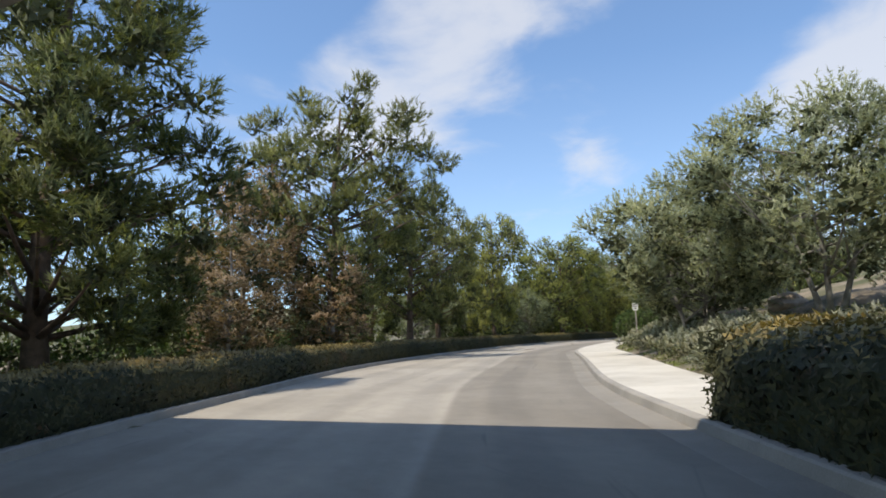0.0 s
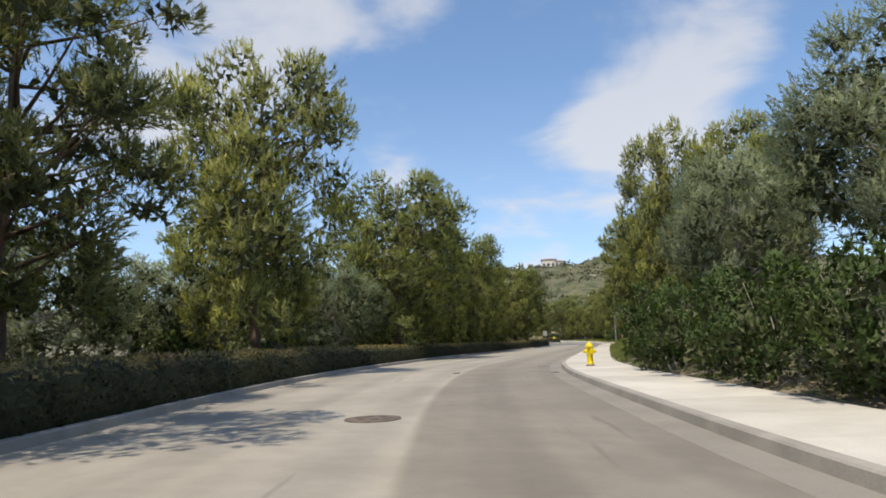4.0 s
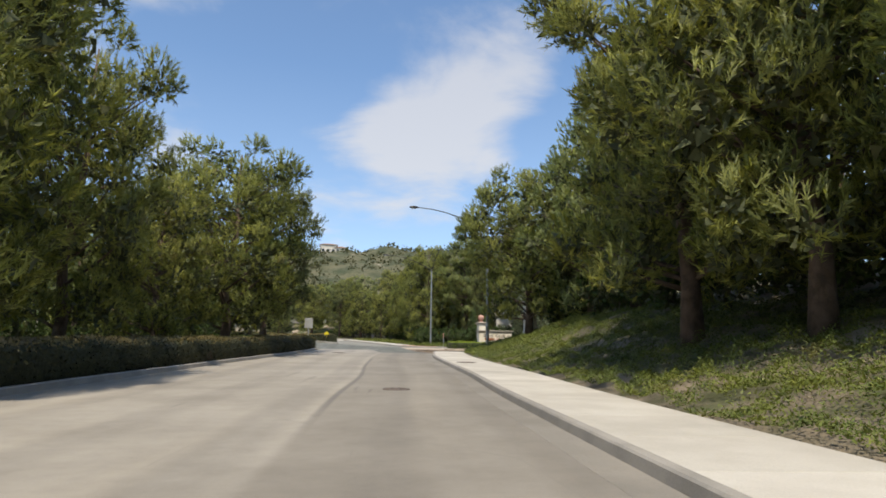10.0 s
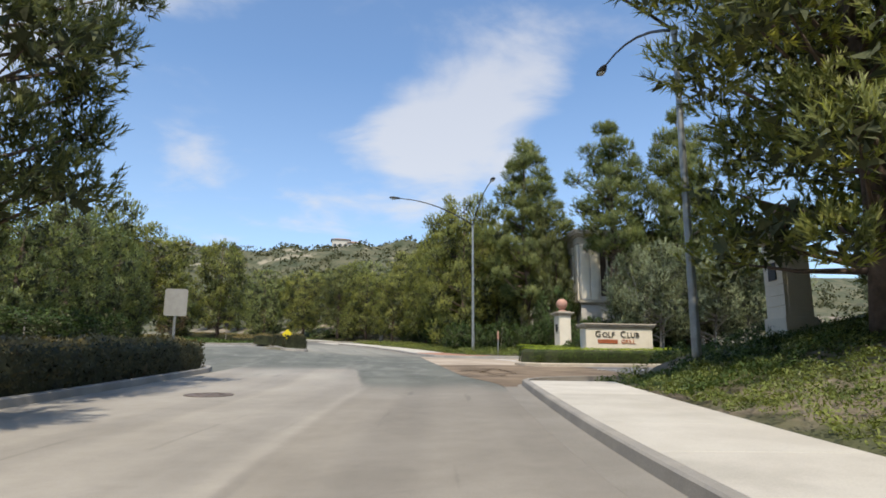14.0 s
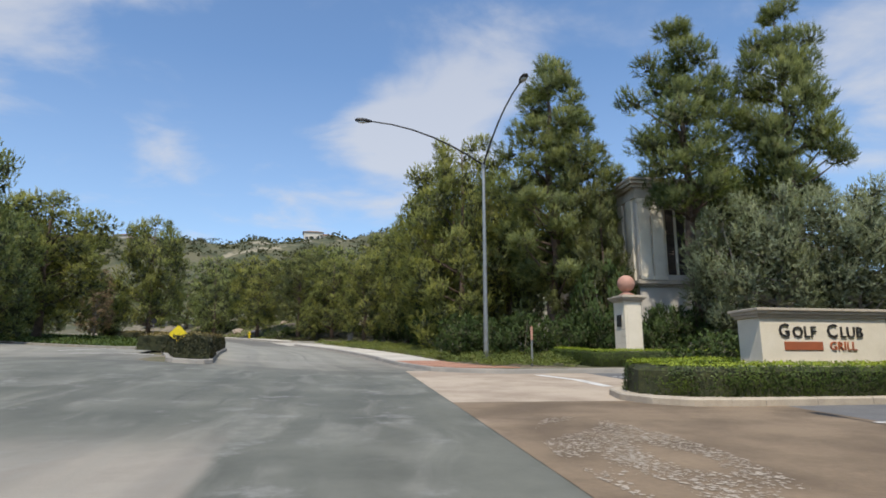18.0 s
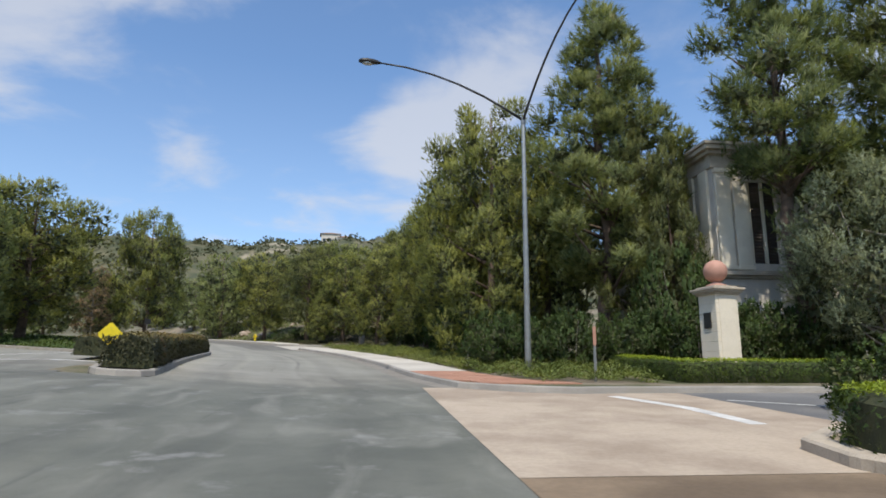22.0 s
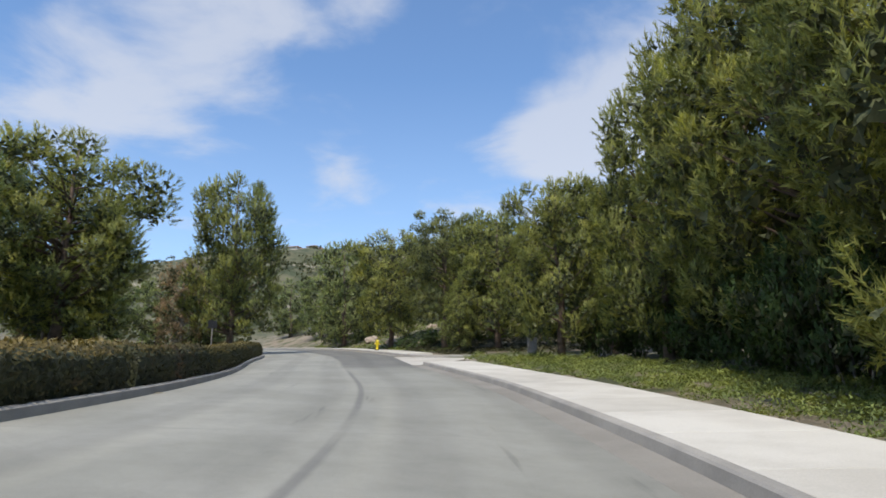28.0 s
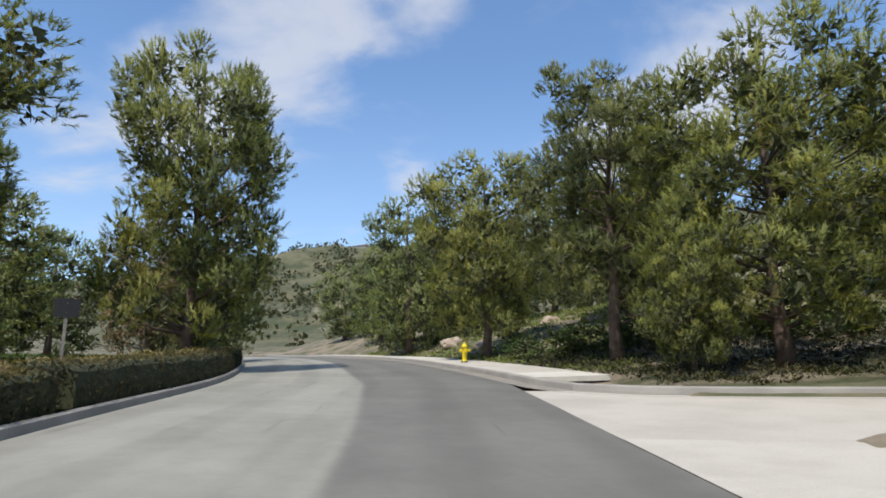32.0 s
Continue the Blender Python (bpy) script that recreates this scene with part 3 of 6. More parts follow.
def strip(name, ys, left, right, mat, n=10, lift=0.0):
    """A paved strip between two lines; u is metres from its right edge, v metres along."""
    a = np.linspace(0, 1, n)
    X = left[:, None] * (1 - a) + right[:, None] * a
    Y = np.repeat(ys[:, None], n, 1)
    Z = level(Y) + lift
    Z = Z + cross_fall(X, Y)
    uv = np.stack([right[:, None] - X, Y], -1).reshape(-1, 2)
    return mesh_object(name, np.stack([X, Y, Z], -1).reshape(-1, 3), grid_faces(len(ys), n)[:, [0, 1, 2, 3]], mat, uv=uv, soft=True)


ys = np.arange(-58, 224, 1.0)
road = strip("road", ys, left_kerb(ys), right_kerb(ys) - 0.45, M_ROAD, 12)
tagged(road, "pale worn asphalt road with tyre tracks and patches", "road", kind="structure")


ys = np.arange(-58, 165, 1.0)
tagged(strip("opposite_road", ys, far_kerb(ys) - 8.6, far_kerb(ys), M_ROAD, 8), "pale asphalt road of the opposite direction", "road", kind="structure")
ys = np.r_[97.0, np.arange(98, 114, 1.0), 114.0]
tagged(strip("junction", ys, np.maximum(far_kerb(ys), -9), left_kerb(ys), M_ROAD, 8, 0.0), "grey asphalt of the opening in the median", "road", kind="structure")
ys = np.r_[np.arange(91.4, 114.2, 0.8), 114.2]
for part_ys, mat, lab in ((np.r_[np.arange(91.4, 103.5, 0.8), 103.6], M_TAN, "brown-stained concrete apron of the club driveway"), (np.r_[np.arange(103.62, 114.1, 0.8), 114.2], M_TAN2, "paler tan concrete apron of the club driveway")):
    apron = strip("driveway_apron", part_ys, right_kerb(part_ys) - 0.45 - 0.45 * smooth(part_ys, 92, 96), right_kerb(part_ys) + 5.2, mat, 8, 0.006)
    tagged(apron, lab, "driveway", kind="structure")
tagged(strip("club_driveway", ys[ys > 93.6], right_kerb(ys[ys > 93.6]) + 5.2, right_kerb(ys[ys > 93.6]) + 52, M_BLACKTOP, 12, 0.003), "dark asphalt club driveway", "driveway", kind="structure")
ys = np.arange(151.0, 157.3, 0.7)
tagged(strip("side_driveway", ys, right_kerb(ys) - 0.45, right_kerb(ys) + 6.5, M_PALE, 8, 0.003), "pale concrete apron of a side driveway", "driveway", kind="structure")
tagged(strip("side_blacktop", ys, right_kerb(ys) + 6.5, right_kerb(ys) + 45, M_BLACKTOP, 8, 0.003), "dark asphalt car park beside the road", "driveway", kind="structure")

ys = np.arange(147.55, 151.3, 0.35)
a = np.linspace(0, 1, 9)
X = (right_kerb(ys) - 0.45)[:, None] * (1 - a) + (right_kerb(ys) + np.interp(ys, [147.5, 149.5, 151.3], [2.24, 2.3, 2.0]))[:, None] * a
Y = np.repeat(ys[:, None], 9, 1)
Z = level(Y) + 0.008 + 0.144 * (1 - smooth(Y, 147.5, 149.6)) * smooth(a, 0.1, 0.25)[None]
tagged(mesh_object("pavement_ramp", np.stack([X, Y, Z], -1).reshape(-1, 3), grid_faces(len(ys), 9), M_WALK, soft=True), "pale concrete pavement sloping down into the side driveway", "pavement", kind="structure")


def offset_line(xy, d):
    """The line moved d metres to its right."""
    t = np.gradient(xy, axis=0)
    t /= np.linalg.norm(t, axis=1)[:, None]
    return xy + d * np.stack([t[:, 1], -t[:, 0]], -1)


def sweep(name, xy, profile, mat, label, category="kerb", closed=False):
    """A profile of (offset to the right, height over the road) drawn along a line on the road's level."""
    rows = []
    for o, h in profile:
        q = offset_line(xy, o)
        rows.append(np.c_[q, level(q[:, 1]) + h + cross_fall(q[:, 0], q[:, 1])])
    v = np.stack(rows, 1)
    ob = mesh_object(name, v.reshape(-1, 3), grid_faces(len(xy), len(profile)), mat)
    return tagged(ob, label, "kerb", kind="structure")


def line_of(c):
    return np.stack([c[1], c[0]], -1)


GUTTER_R = [(-0.45, 0.001), (-0.44, 0.004), (-0.2, 0.0), (0.0, 0.012)]
KERB_R = [(0.0, 0.0), (0.004, 0.02), (0.025, 0.13), (0.05, 0.152), (0.17, 0.154), (0.17, -0.1)]
corner_1 = np.array([(15.4 + 3.4 * (1 - math.cos(a)), 91.4 + 2.2 * math.sin(a)) for a in np.linspace(0, 1.5, 10)] + [(20 + 2 * i, 93.7) for i in range(15)])
ln1 = np.r_[line_of(_rk[0]), corner_1[1:]]
sweep("gutter", ln1, GUTTER_R, M_GUTTER, "dusty concrete gutter at the kerb")
sweep("kerb", ln1, KERB_R, M_KERB, "weathered concrete kerb and gutter along the pavement")
corner_2 = np.array([(46 - 2.0 * i, 112.9) for i in range(13)] + [(21 - i, 112.75 - 0.06 * i) for i in range(3)] + [(18.2, 112.5), (17.3, 112.8), (16.5, 113.3)])
ln2 = np.r_[corner_2, line_of(_rk[1])]
sweep("gutter", ln2, GUTTER_R, M_GUTTER, "dusty concrete gutter at the kerb")
sweep("kerb", ln2, KERB_R, M_KERB, "weathered concrete kerb round the planted bed")
sweep("kerb", np.array([(9.35, 150.2), (9.55, 150.8), (10.3, 151.3), (13, 151.55), (20, 151.6), (40, 151.6)]), [(0.0, -0.02), (0.01, 0.06), (0.04, 0.075), (0.16, 0.08), (0.16, -0.1)], M_KERB, "low concrete kerb at the end of the planted bed")
ln3 = np.r_[np.array([(45 - 3 * i, 156.2) for i in range(12)] + [(9.2, 156.3), (7.4, 156.6), (6.1, 157.4), (5.4, 158.5)]), line_of(_rk[2])]
sweep("gutter", ln3, GUTTER_R, M_GUTTER, "dusty concrete gutter at the kerb")
sweep("kerb", ln3, KERB_R, M_KERB, "weathered concrete kerb beyond the side driveway")
KERB_L = [(0.0, 0.0), (-0.02, 0.13), (-0.045, 0.15), (-0.17, 0.152), (-0.17, -0.1)]
nose_1 = np.array([(6.55, 98.0), (6.0, 98.9), (5.0, 99.2), (3.9, 98.6), (3.2, 97.2), (2.2, 94), (0.5, 90)])
sweep("kerb", np.r_[line_of(_lk[0]), nose_1], KERB_L, M_KERB, "pale concrete kerb of the planted median")
nose_2 = np.array([(6.4, 115.2), (6.55, 114.3), (6.9, 113.85), (7.4, 113.75), (7.9, 114.0)])
sweep("kerb", np.r_[nose_2, line_of(_lk[1])], KERB_L, M_KERB, "concrete kerb of the hedged median island")
fk = line_of(curve(FAR_KERB[9:]))
sweep("kerb", offset_line(fk, -0.0), [(0.0, -0.02), (0.02, 0.13), (0.045, 0.15), (0.17, 0.152), (0.17, -0.1)], M_KERB, "concrete kerb on the far side of the median", "far kerb")
fl = line_of(curve([(x - 8.6, y) for x, y in FAR_KERB]))
sweep("kerb", fl, [(0.0, -0.02), (-0.02, 0.13), (-0.045, 0.15), (-0.17, 0.152), (-0.17, -0.1)], M_KERB, "concrete kerb of the opposite road", "far kerb")


def slab_run(parent, line, n0, n1, width, mat, first=0.18, name="slab", gap=0.012, thick=0.14):
    """One pavement slab between two stations of a kerb line, with a joint round it and eased edges."""
    seg = line[n0 : n1 + 1]
    a, b = offset_line(line, first)[n0 : n1 + 1], offset_line(line, first + width)[n0 : n1 + 1]
    way = (seg[-1] - seg[0]) / np.linalg.norm(seg[-1] - seg[0])
    a, b = a.copy(), b.copy()
    for q in (a, b):
        q[0] += way * gap / 2
        q[-1] -= way * gap / 2
    ring = np.r_[a, b[::-1]]
    mid = ring.mean(0)
    inner = ring + (mid - ring) / np.linalg.norm(mid - ring, axis=1)[:, None] * 0.008
    k = len(ring)
    top = np.c_[inner, level(inner[:, 1]) + 0.152]
    rim = np.c_[ring, level(ring[:, 1]) + 0.145]
    low = np.c_[ring, level(ring[:, 1]) + 0.152 - thick]
    faces = [tuple(range(k))[::-1]] + [(i, (i + 1) % k, k + (i + 1) % k, k + i) for i in range(k)] + [(k + i, k + (i + 1) % k, 2 * k + (i + 1) % k, 2 * k + i) for i in range(k)]
    return mesh_object(name, np.r_[top, rim, low].tolist(), faces, mat, parent)


def pavement(name, line, start, stop, mat, width=2.05, every=4, label="pale concrete pavement of broom-finished slabs"):
    base = thing(name, (0, 0, 0), label, "pavement", kind="structure")
    for i in range(start, stop, every):
        slab_run(base, line, i, min(i + every, stop), width, mat)
    return base


rl1, rl2, rl3 = (line_of(c) for c in _rk)
first = int(np.argmin(abs(rl1[:, 1] + 35.8)))
pavement("pavement", rl1, first, len(rl1) - 1, M_WALK)
pavement("pavement", rl2, 11, len(rl2) - 1, M_WALK)
pavement("pavement", rl3, 0, 90, M_WALK)

# ---- planting ----
def unit(v):
    return v / np.maximum(np.linalg.norm(v, axis=-1, keepdims=True), 1e-9)


def blades(base, way, length, width, rs, face=0.0):
    """Single-triangle leaves: foot points, directions, lengths and widths; face: the way that their flat sides tend to look."""
    side = unit(np.cross(way, unit(rs.normal(size=way.shape)) + face))
    w = side * width[:, None] / 2
    tip = base + way * length[:, None]
    return np.stack([base - w, base + w, tip], 1).reshape(-1, 3)


def diamonds(base, way, length, width, rs, face=0.0):
    """Four-cornered leaves."""
    side = unit(np.cross(way, unit(rs.normal(size=way.shape)) + face))
    mid = base + way * length[:, None] * 0.45
    return np.stack([base, mid + side * width[:, None] / 2, base + way * length[:, None], mid - side * width[:, None] / 2], 1).reshape(-1, 3)


def leaf_mesh(name, verts, corners, mat, parent, label="", out=None):
    """Leaves as one mesh; out: the way that each leaf's clump faces there, which bends its shading so that a clump reads as one soft mass."""
    n = len(verts) // corners
    me = bpy.data.meshes.new(name)
    if out is not None:
        q = np.asarray(verts, float).reshape(n, corners, 3)
        flat = unit(np.cross(q[:, 1] - q[:, 0], q[:, 2] - q[:, 0]))
        turned = (flat * out).sum(1) < 0
        q[turned] = q[turned][:, ::-1]
        flat[turned] *= -1
        bent = np.repeat(unit(unit(np.asarray(out, float)) + 0.7 * flat), corners, 0)
        verts = q.reshape(-1, 3)
    me.vertices.add(len(verts))
    me.vertices.foreach_set("co", np.asarray(verts, np.float32).ravel())
    me.loops.add(n * corners)
    me.loops.foreach_set("vertex_index", np.arange(n * corners, dtype=np.int32))
    me.polygons.add(n)
    me.polygons.foreach_set("loop_start", np.arange(0, n * corners, corners, dtype=np.int32))
    me.polygons.foreach_set("loop_total", np.full(n, corners, np.int32))
    me.materials.append(mat)
    me.update(calc_edges=True)
    if out is not None:
        me.polygons.foreach_set("use_smooth", np.ones(n, bool))
        me.normals_split_custom_set_from_vertices(bent.tolist())
    ob = new(name, me)
    if parent:
        ob.parent = parent
    if label:
        ob["label"] = label
    return ob


def limbs_mesh(name, bars, mat, parent, label="", n=6):
    """Tapered bars (from, to, thick, thin), each with a bend, in one mesh."""
    bm = bmesh.new()
    for p, q, r0, r1, sag in bars:
        p, q = Vector([float(c) for c in p]), Vector([float(c) for c in q])
        mid = (p + q) / 2 + Vector((0, 0, sag))
        tube(bm, [p, mid, q], [r0, (r0 + r1) / 2, r1], n)
    return part(name, bm, mat, parent, label, soft=True)


def make_tree(name, seed, height, radius, shape, boughs, bough_r, tufts, needles, leaf, mat, bark, label, bare=0.1, trunks=1, flat=0.8, core=0.66, up=0.7, spread=0.5, shoot=0.28, ragged=0.16, corners=3, limbs=40, tiers=0, inset=0.72):
    """A tree: tapered trunk and limbs; every limb ends in a bough, a lump of upright needle tufts round a heart
    coloured dark as shade.
    """
    rs = np.random.RandomState(seed)
    tree = thing(name, (0, 0, 0), label, "tree")
    grid = np.linspace(0, 1, 60)
    dense = np.cumsum([shape(v) + 0.18 for v in grid])
    u = np.interp((np.arange(boughs) + rs.rand(boughs)) / boughs * dense[-1], dense, grid)
    if tiers:
        u = ((np.floor(u * tiers) + 0.5 + rs.normal(size=boughs) * 0.17) / tiers).clip(0, 1)
    u = u * 0.95
    ang = np.arange(boughs) * 2.39996 + rs.normal(size=boughs) * 0.45
    wide = np.array([shape(v) for v in u])
    b = bough_r * (0.65 + 0.7 * rs.rand(boughs)) * (0.6 + 0.4 * wide)
    env = wide * radius * (1 + ragged * np.sin(2 * ang + seed + 5 * u) + ragged * 0.8 * np.sin(3 * ang - seed + 9 * u))
    rad = np.maximum(env - inset * b, 0.05) * np.where(rs.rand(boughs) < 0.84, 0.85 + 0.2 * rs.rand(boughs), 0.35 + 0.4 * rs.rand(boughs))
    zz = height * bare + b * flat * 0.6 + (height * (1 - bare) - b * flat * 1.5) * u
    cen = np.stack([rad * np.cos(ang), rad * np.sin(ang), zz], -1)
    outward = unit(cen * [1, 1, 0])
    # tufts stand on the upper and outer side of every bough
    d = unit(rs.normal(size=(boughs, tufts, 3)) + np.array([0, 0, 0.3]) + outward[:, None] * 0.4)
    lumpy = 0.42 + 0.7 * rs.rand(boughs, tufts, 1) ** 0.55
    at = (cen[:, None] + d * b[:, None, None] * lumpy * np.array([1, 1, flat])).reshape(-1, 3)
    axis = unit(d * 0.75 + np.array([0, 0, up]) + rs.normal(size=d.shape) * 0.22).reshape(-1, 3)
    way0, base = np.repeat(axis, needles, 0), np.repeat(at, needles, 0)
    nw = unit(way0 + rs.normal(size=base.shape) * spread)
    base = base + way0 * (rs.rand(len(base), 1) - 0.45) * shoot
    ln, wd = leaf[0] * (0.6 + 0.8 * rs.rand(len(base))), leaf[1] * (0.6 + 0.8 * rs.rand(len(base)))
    off = np.repeat(unit(d + 0.45 * outward[:, None] + [0, 0, 0.15]).reshape(-1, 3), needles, 0)
    v = (blades if corners == 3 else diamonds)(base, nw, ln, wd, rs, off * 1.2)
    leaf_mesh("crown", v, corners, mat, tree, out=off)
    # twigs and old needles inside every bough, their dark colour imitating the crown's inner shade
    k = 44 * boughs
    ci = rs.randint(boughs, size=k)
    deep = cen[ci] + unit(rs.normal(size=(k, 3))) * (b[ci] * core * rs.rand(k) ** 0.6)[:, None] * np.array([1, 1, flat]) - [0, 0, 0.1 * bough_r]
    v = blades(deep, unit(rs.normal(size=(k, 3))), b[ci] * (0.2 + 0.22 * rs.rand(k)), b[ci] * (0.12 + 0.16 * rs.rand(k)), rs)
    leaf_mesh("inner_foliage", v, 3, M_CORE, tree, "inner twigs and old needles, coloured dark for shade")
    lean = rs.normal(size=2) * 0.015 * height
    stems = []
    for k in range(trunks):
        a = 6.283 * k / trunks + rs.rand()
        foot_off = 0.0 if trunks == 1 else 0.16
        foot = np.array([foot_off * math.cos(a), foot_off * math.sin(a), -0.3])
        top = np.array([lean[0], lean[1], height * 0.9]) if trunks == 1 else np.array([radius * 0.5 * math.cos(a), radius * 0.5 * math.sin(a), height * 0.75])
        r0 = (0.019 * height + 0.02) / math.sqrt(trunks)
        steps = 6
        pts = [foot * (1 - i / steps) + top * i / steps + (rs.normal(size=3) * [0.05, 0.05, 0] * (0 < i < steps) * height / 8) for i in range(steps + 1)]
        part("trunk", tube(bmesh.new(), pts, [r0 * (1 - 0.88 * i / steps) * (1.25 if i == 0 else 1) for i in range(steps + 1)], 8), bark, tree, soft=True)
        stems.append(pts)
    bars = []
    for c in np.argsort(-rad)[: min(boughs, limbs)]:
        pts = stems[c % trunks]
        zt = max(0.1 * height, cen[c, 2] - rad[c] * 0.5)
        zs = np.array([p[2] for p in pts])
        root = np.array([np.interp(zt, zs, [p[i] for p in pts]) for i in range(3)])
        bars.append((root, cen[c], 0.006 * height * (1 - 0.6 * zt / height) + 0.008, 0.008, -0.04 * rad[c]))
    if bars:
        limbs_mesh("branchwork", bars, bark, tree, n=5)["kind"] = "stuff"
    return tree


def dome(v):
    return max(0.12, (math.sin(math.pi * min(1, 0.2 + v * 0.56)) ** 0.7) * (1 if v < 0.72 else math.sqrt(max(0.02, 1 - ((v - 0.72) / 0.285) ** 2))))


def cone(v):
    return (0.62 + 0.38 * min(1, v * 3.2)) * max(0.1, (1 - v) ** 0.62) * 1.08


def openy(v):
    return max(0.15, 0.55 + 0.45 * math.sin(math.pi * min(1, v * 0.9 + 0.05))) * (1 if v < 0.8 else math.sqrt(max(0.05, 1 - ((v - 0.8) / 0.21) ** 2)))


def ball(v):
    return max(0.2, math.sqrt(max(0.02, 1 - ((v - 0.45) / 0.56) ** 2)))


# prototypes of unit kinds, each copied to its places
PINES = [make_tree("pine_tree", 11 + k, 10.0, 3.0, dome, 104, 0.74, 44, 19, (0.165, 0.027), M_PINE, M_BARK, "dense rounded pine with yellow-green needles and a forked trunk", 0.1, inset=0.75, core=0.8) for k in range(4)]
FAR_PINES = [make_tree("pine_tree", 21 + k, 10.0, 3.0, dome, 76, 0.84, 28, 9, (0.2, 0.066), M_FAR, M_BARK, "dense rounded pine with yellow-green needles", 0.03, limbs=10, inset=0.75, core=0.55) for k in range(3)]
OPEN = [make_tree("open_pine_tree", 31 + k, 12.0, 3.4, openy, 100, 0.76, 46, 18, (0.18, 0.027), M_PINE2, M_BARK, "tall open pine with dark tufts and bare limbs", 0.17, flat=0.66, ragged=0.24) for k in range(3)]
CANARY = [make_tree("canary_pine_tree", 41 + k, 16.0, 3.0, cone, (92, 62)[k], 0.74, 50, 18, (0.27, 0.03), M_CANARY, M_BARK, "tall pine in tiers of long-needled tufts", (0.18, 0.38)[k], flat=0.74, core=0.5, shoot=0.34, spread=0.6, ragged=0.22, tiers=(11, 8)[k]) for k in range(2)]
CONIFER = [make_tree("dark_conifer", 37, 12.0, 3.6, cone, 120, 0.8, 46, 18, (0.18, 0.028), M_PINE2, M_BARK, "large dark conifer with spreading boughs", 0.1, flat=0.6, up=0.35, ragged=0.2)]
OLIVES = [make_tree("olive_tree", 51 + k, 7.0, 3.2, ball, 88, 0.8, 46, 17, (0.12, 0.028), M_OLIVE, M_BARK2, "grey-green olive tree with several twisted stems", 0.14, trunks=3, core=0.6, spread=0.8, shoot=0.34, up=0.45, inset=0.6) for k in range(3)]
REDS = [make_tree("russet_tree", 61, 9.0, 2.7, ball, 60, 0.74, 40, 10, (0.12, 0.06), M_RED, M_BARK2, "drought-browned broadleaf tree with russet leaves", 0.08, corners=4, spread=0.9, core=0.5, up=0.2)]
BROAD = [make_tree("broadleaf_tree", 71, 12.0, 3.4, dome, 150, 0.76, 62, 17, (0.14, 0.028), M_PINE, M_BARK, "full broad tree with bright green foliage to the ground", 0.03, limbs=14, ragged=0.1, inset=0.6)]
BUSHES = [make_tree("laurel_bush", 81 + k, 2.4, 1.5, ball, 34, 0.42, 26, 9, (0.1, 0.052), M_BUSH, M_BARK2, "dense dark green laurel bush", 0.02, limbs=0, trunks=3, spread=0.9, shoot=0.14, core=0.85) for k in range(2)]
SHRUBS = [make_tree("understorey_shrub", 87 + k, 2.2, 1.7, ball, 20, 0.58, 18, 6, (0.15, 0.085), M_BUSH, M_BARK2, "shaded dark shrub under the trees", 0.02, limbs=0, spread=0.9, shoot=0.14, core=0.85) for k in range(2)]
SAGES = [make_tree("sage_bush", 91, 0.8, 0.75, ball, 16, 0.24, 16, 7, (0.1, 0.026), M_SAGE, M_BARK2, "low silvery sage bush on dry soil", 0.03, trunks=3, limbs=0, spread=0.5, shoot=0.08, core=0.7)]
for p in (*SAGES, *BUSHES, *SHRUBS):
    p["category"] = "bush"
SIZES = {id(p): s for ps, s in ((PINES, (10, 3)), (FAR_PINES, (10, 3)), (SHRUBS, (2.2, 1.7)), (OPEN, (12, 3.4)), (CANARY, (16, 3)), (CONIFER, (12, 3.6)), (OLIVES, (7, 3.2)), (REDS, (9, 2.7)), (BROAD, (12, 3.4)), (BUSHES, (2.4, 1.5)), (SAGES, (0.8, 0.75))) for p in ps for s in [s]}
used = set()
plant_rs = np.random.RandomState(5)


def plant(kinds, x, y, height, radius, group="", sink=0.05, pick=None):
    k = kinds[(plant_rs.randint(len(kinds)) if pick is None else pick) % len(kinds)]
    h, r = SIZES[id(k)]
    m = pose(x, y, float(terrain(x, y)) - sink, 0, 0, plant_rs.rand() * 360) @ Matrix.Diagonal((radius / r, radius / r, height / h, 1))
    if id(k) in used:
        ob = copy_thing(k, m)
        ob.matrix_basis = m
    else:
        used.add(id(k))
        k.matrix_basis = m
        ob = k
    if group:
        ob["group"] = group
    return ob


G_L, G_R, G_F = "trees on the median", "trees on the bank beside the pavement", "trees round the junction"
for x, y, h, r in ((10.2, -36.0, 15.0, 4.6), (3.6, -17.6, 16.2, 5.0), (3.7, 87.6, 13.0, 3.3), (2.4, -7.8, 13.6, 3.5)):
    plant(CONIFER if y < -30 else OPEN, x, y, h, r, G_L)
for x, y, h, r in ((5.2, -26.0, 6.6, 2.5), (2.2, -22.5, 11.0, 2.8), (5.0, -19.2, 6.4, 2.5)):
    plant(REDS, x, y, h, r, G_L)
for x, y, h, r in ((-0.2, 10.8, 13.6, 3.4), (-0.7, 31.6, 14.0, 5.0), (-0.9, 42.8, 14.0, 3.6), (0.0, 50.0, 10.8, 3.0), (0.2, 58.0, 14.2, 4.0), (0.3, 66.0, 12.0, 3.0), (1.0, 73.5, 9.0, 2.6), (0.0, 49.2, 5.6, 1.5), (0.2, 51.5, 5.4, 1.5),
                   (2.4, 81.0, 12.8, 4.3), (-5, 40, 10, 3), (-5, 60, 10.5, 3.2), (-3.5, 77, 9, 2.8), (-7, 20, 10, 3), (-4.5, -3, 8, 3), (-4, -22, 10, 3.4), (-3, -33, 10, 3.4)):
    plant(PINES if x > left_kerb(y) - 4.5 else FAR_PINES, x, y, h, r, G_L)
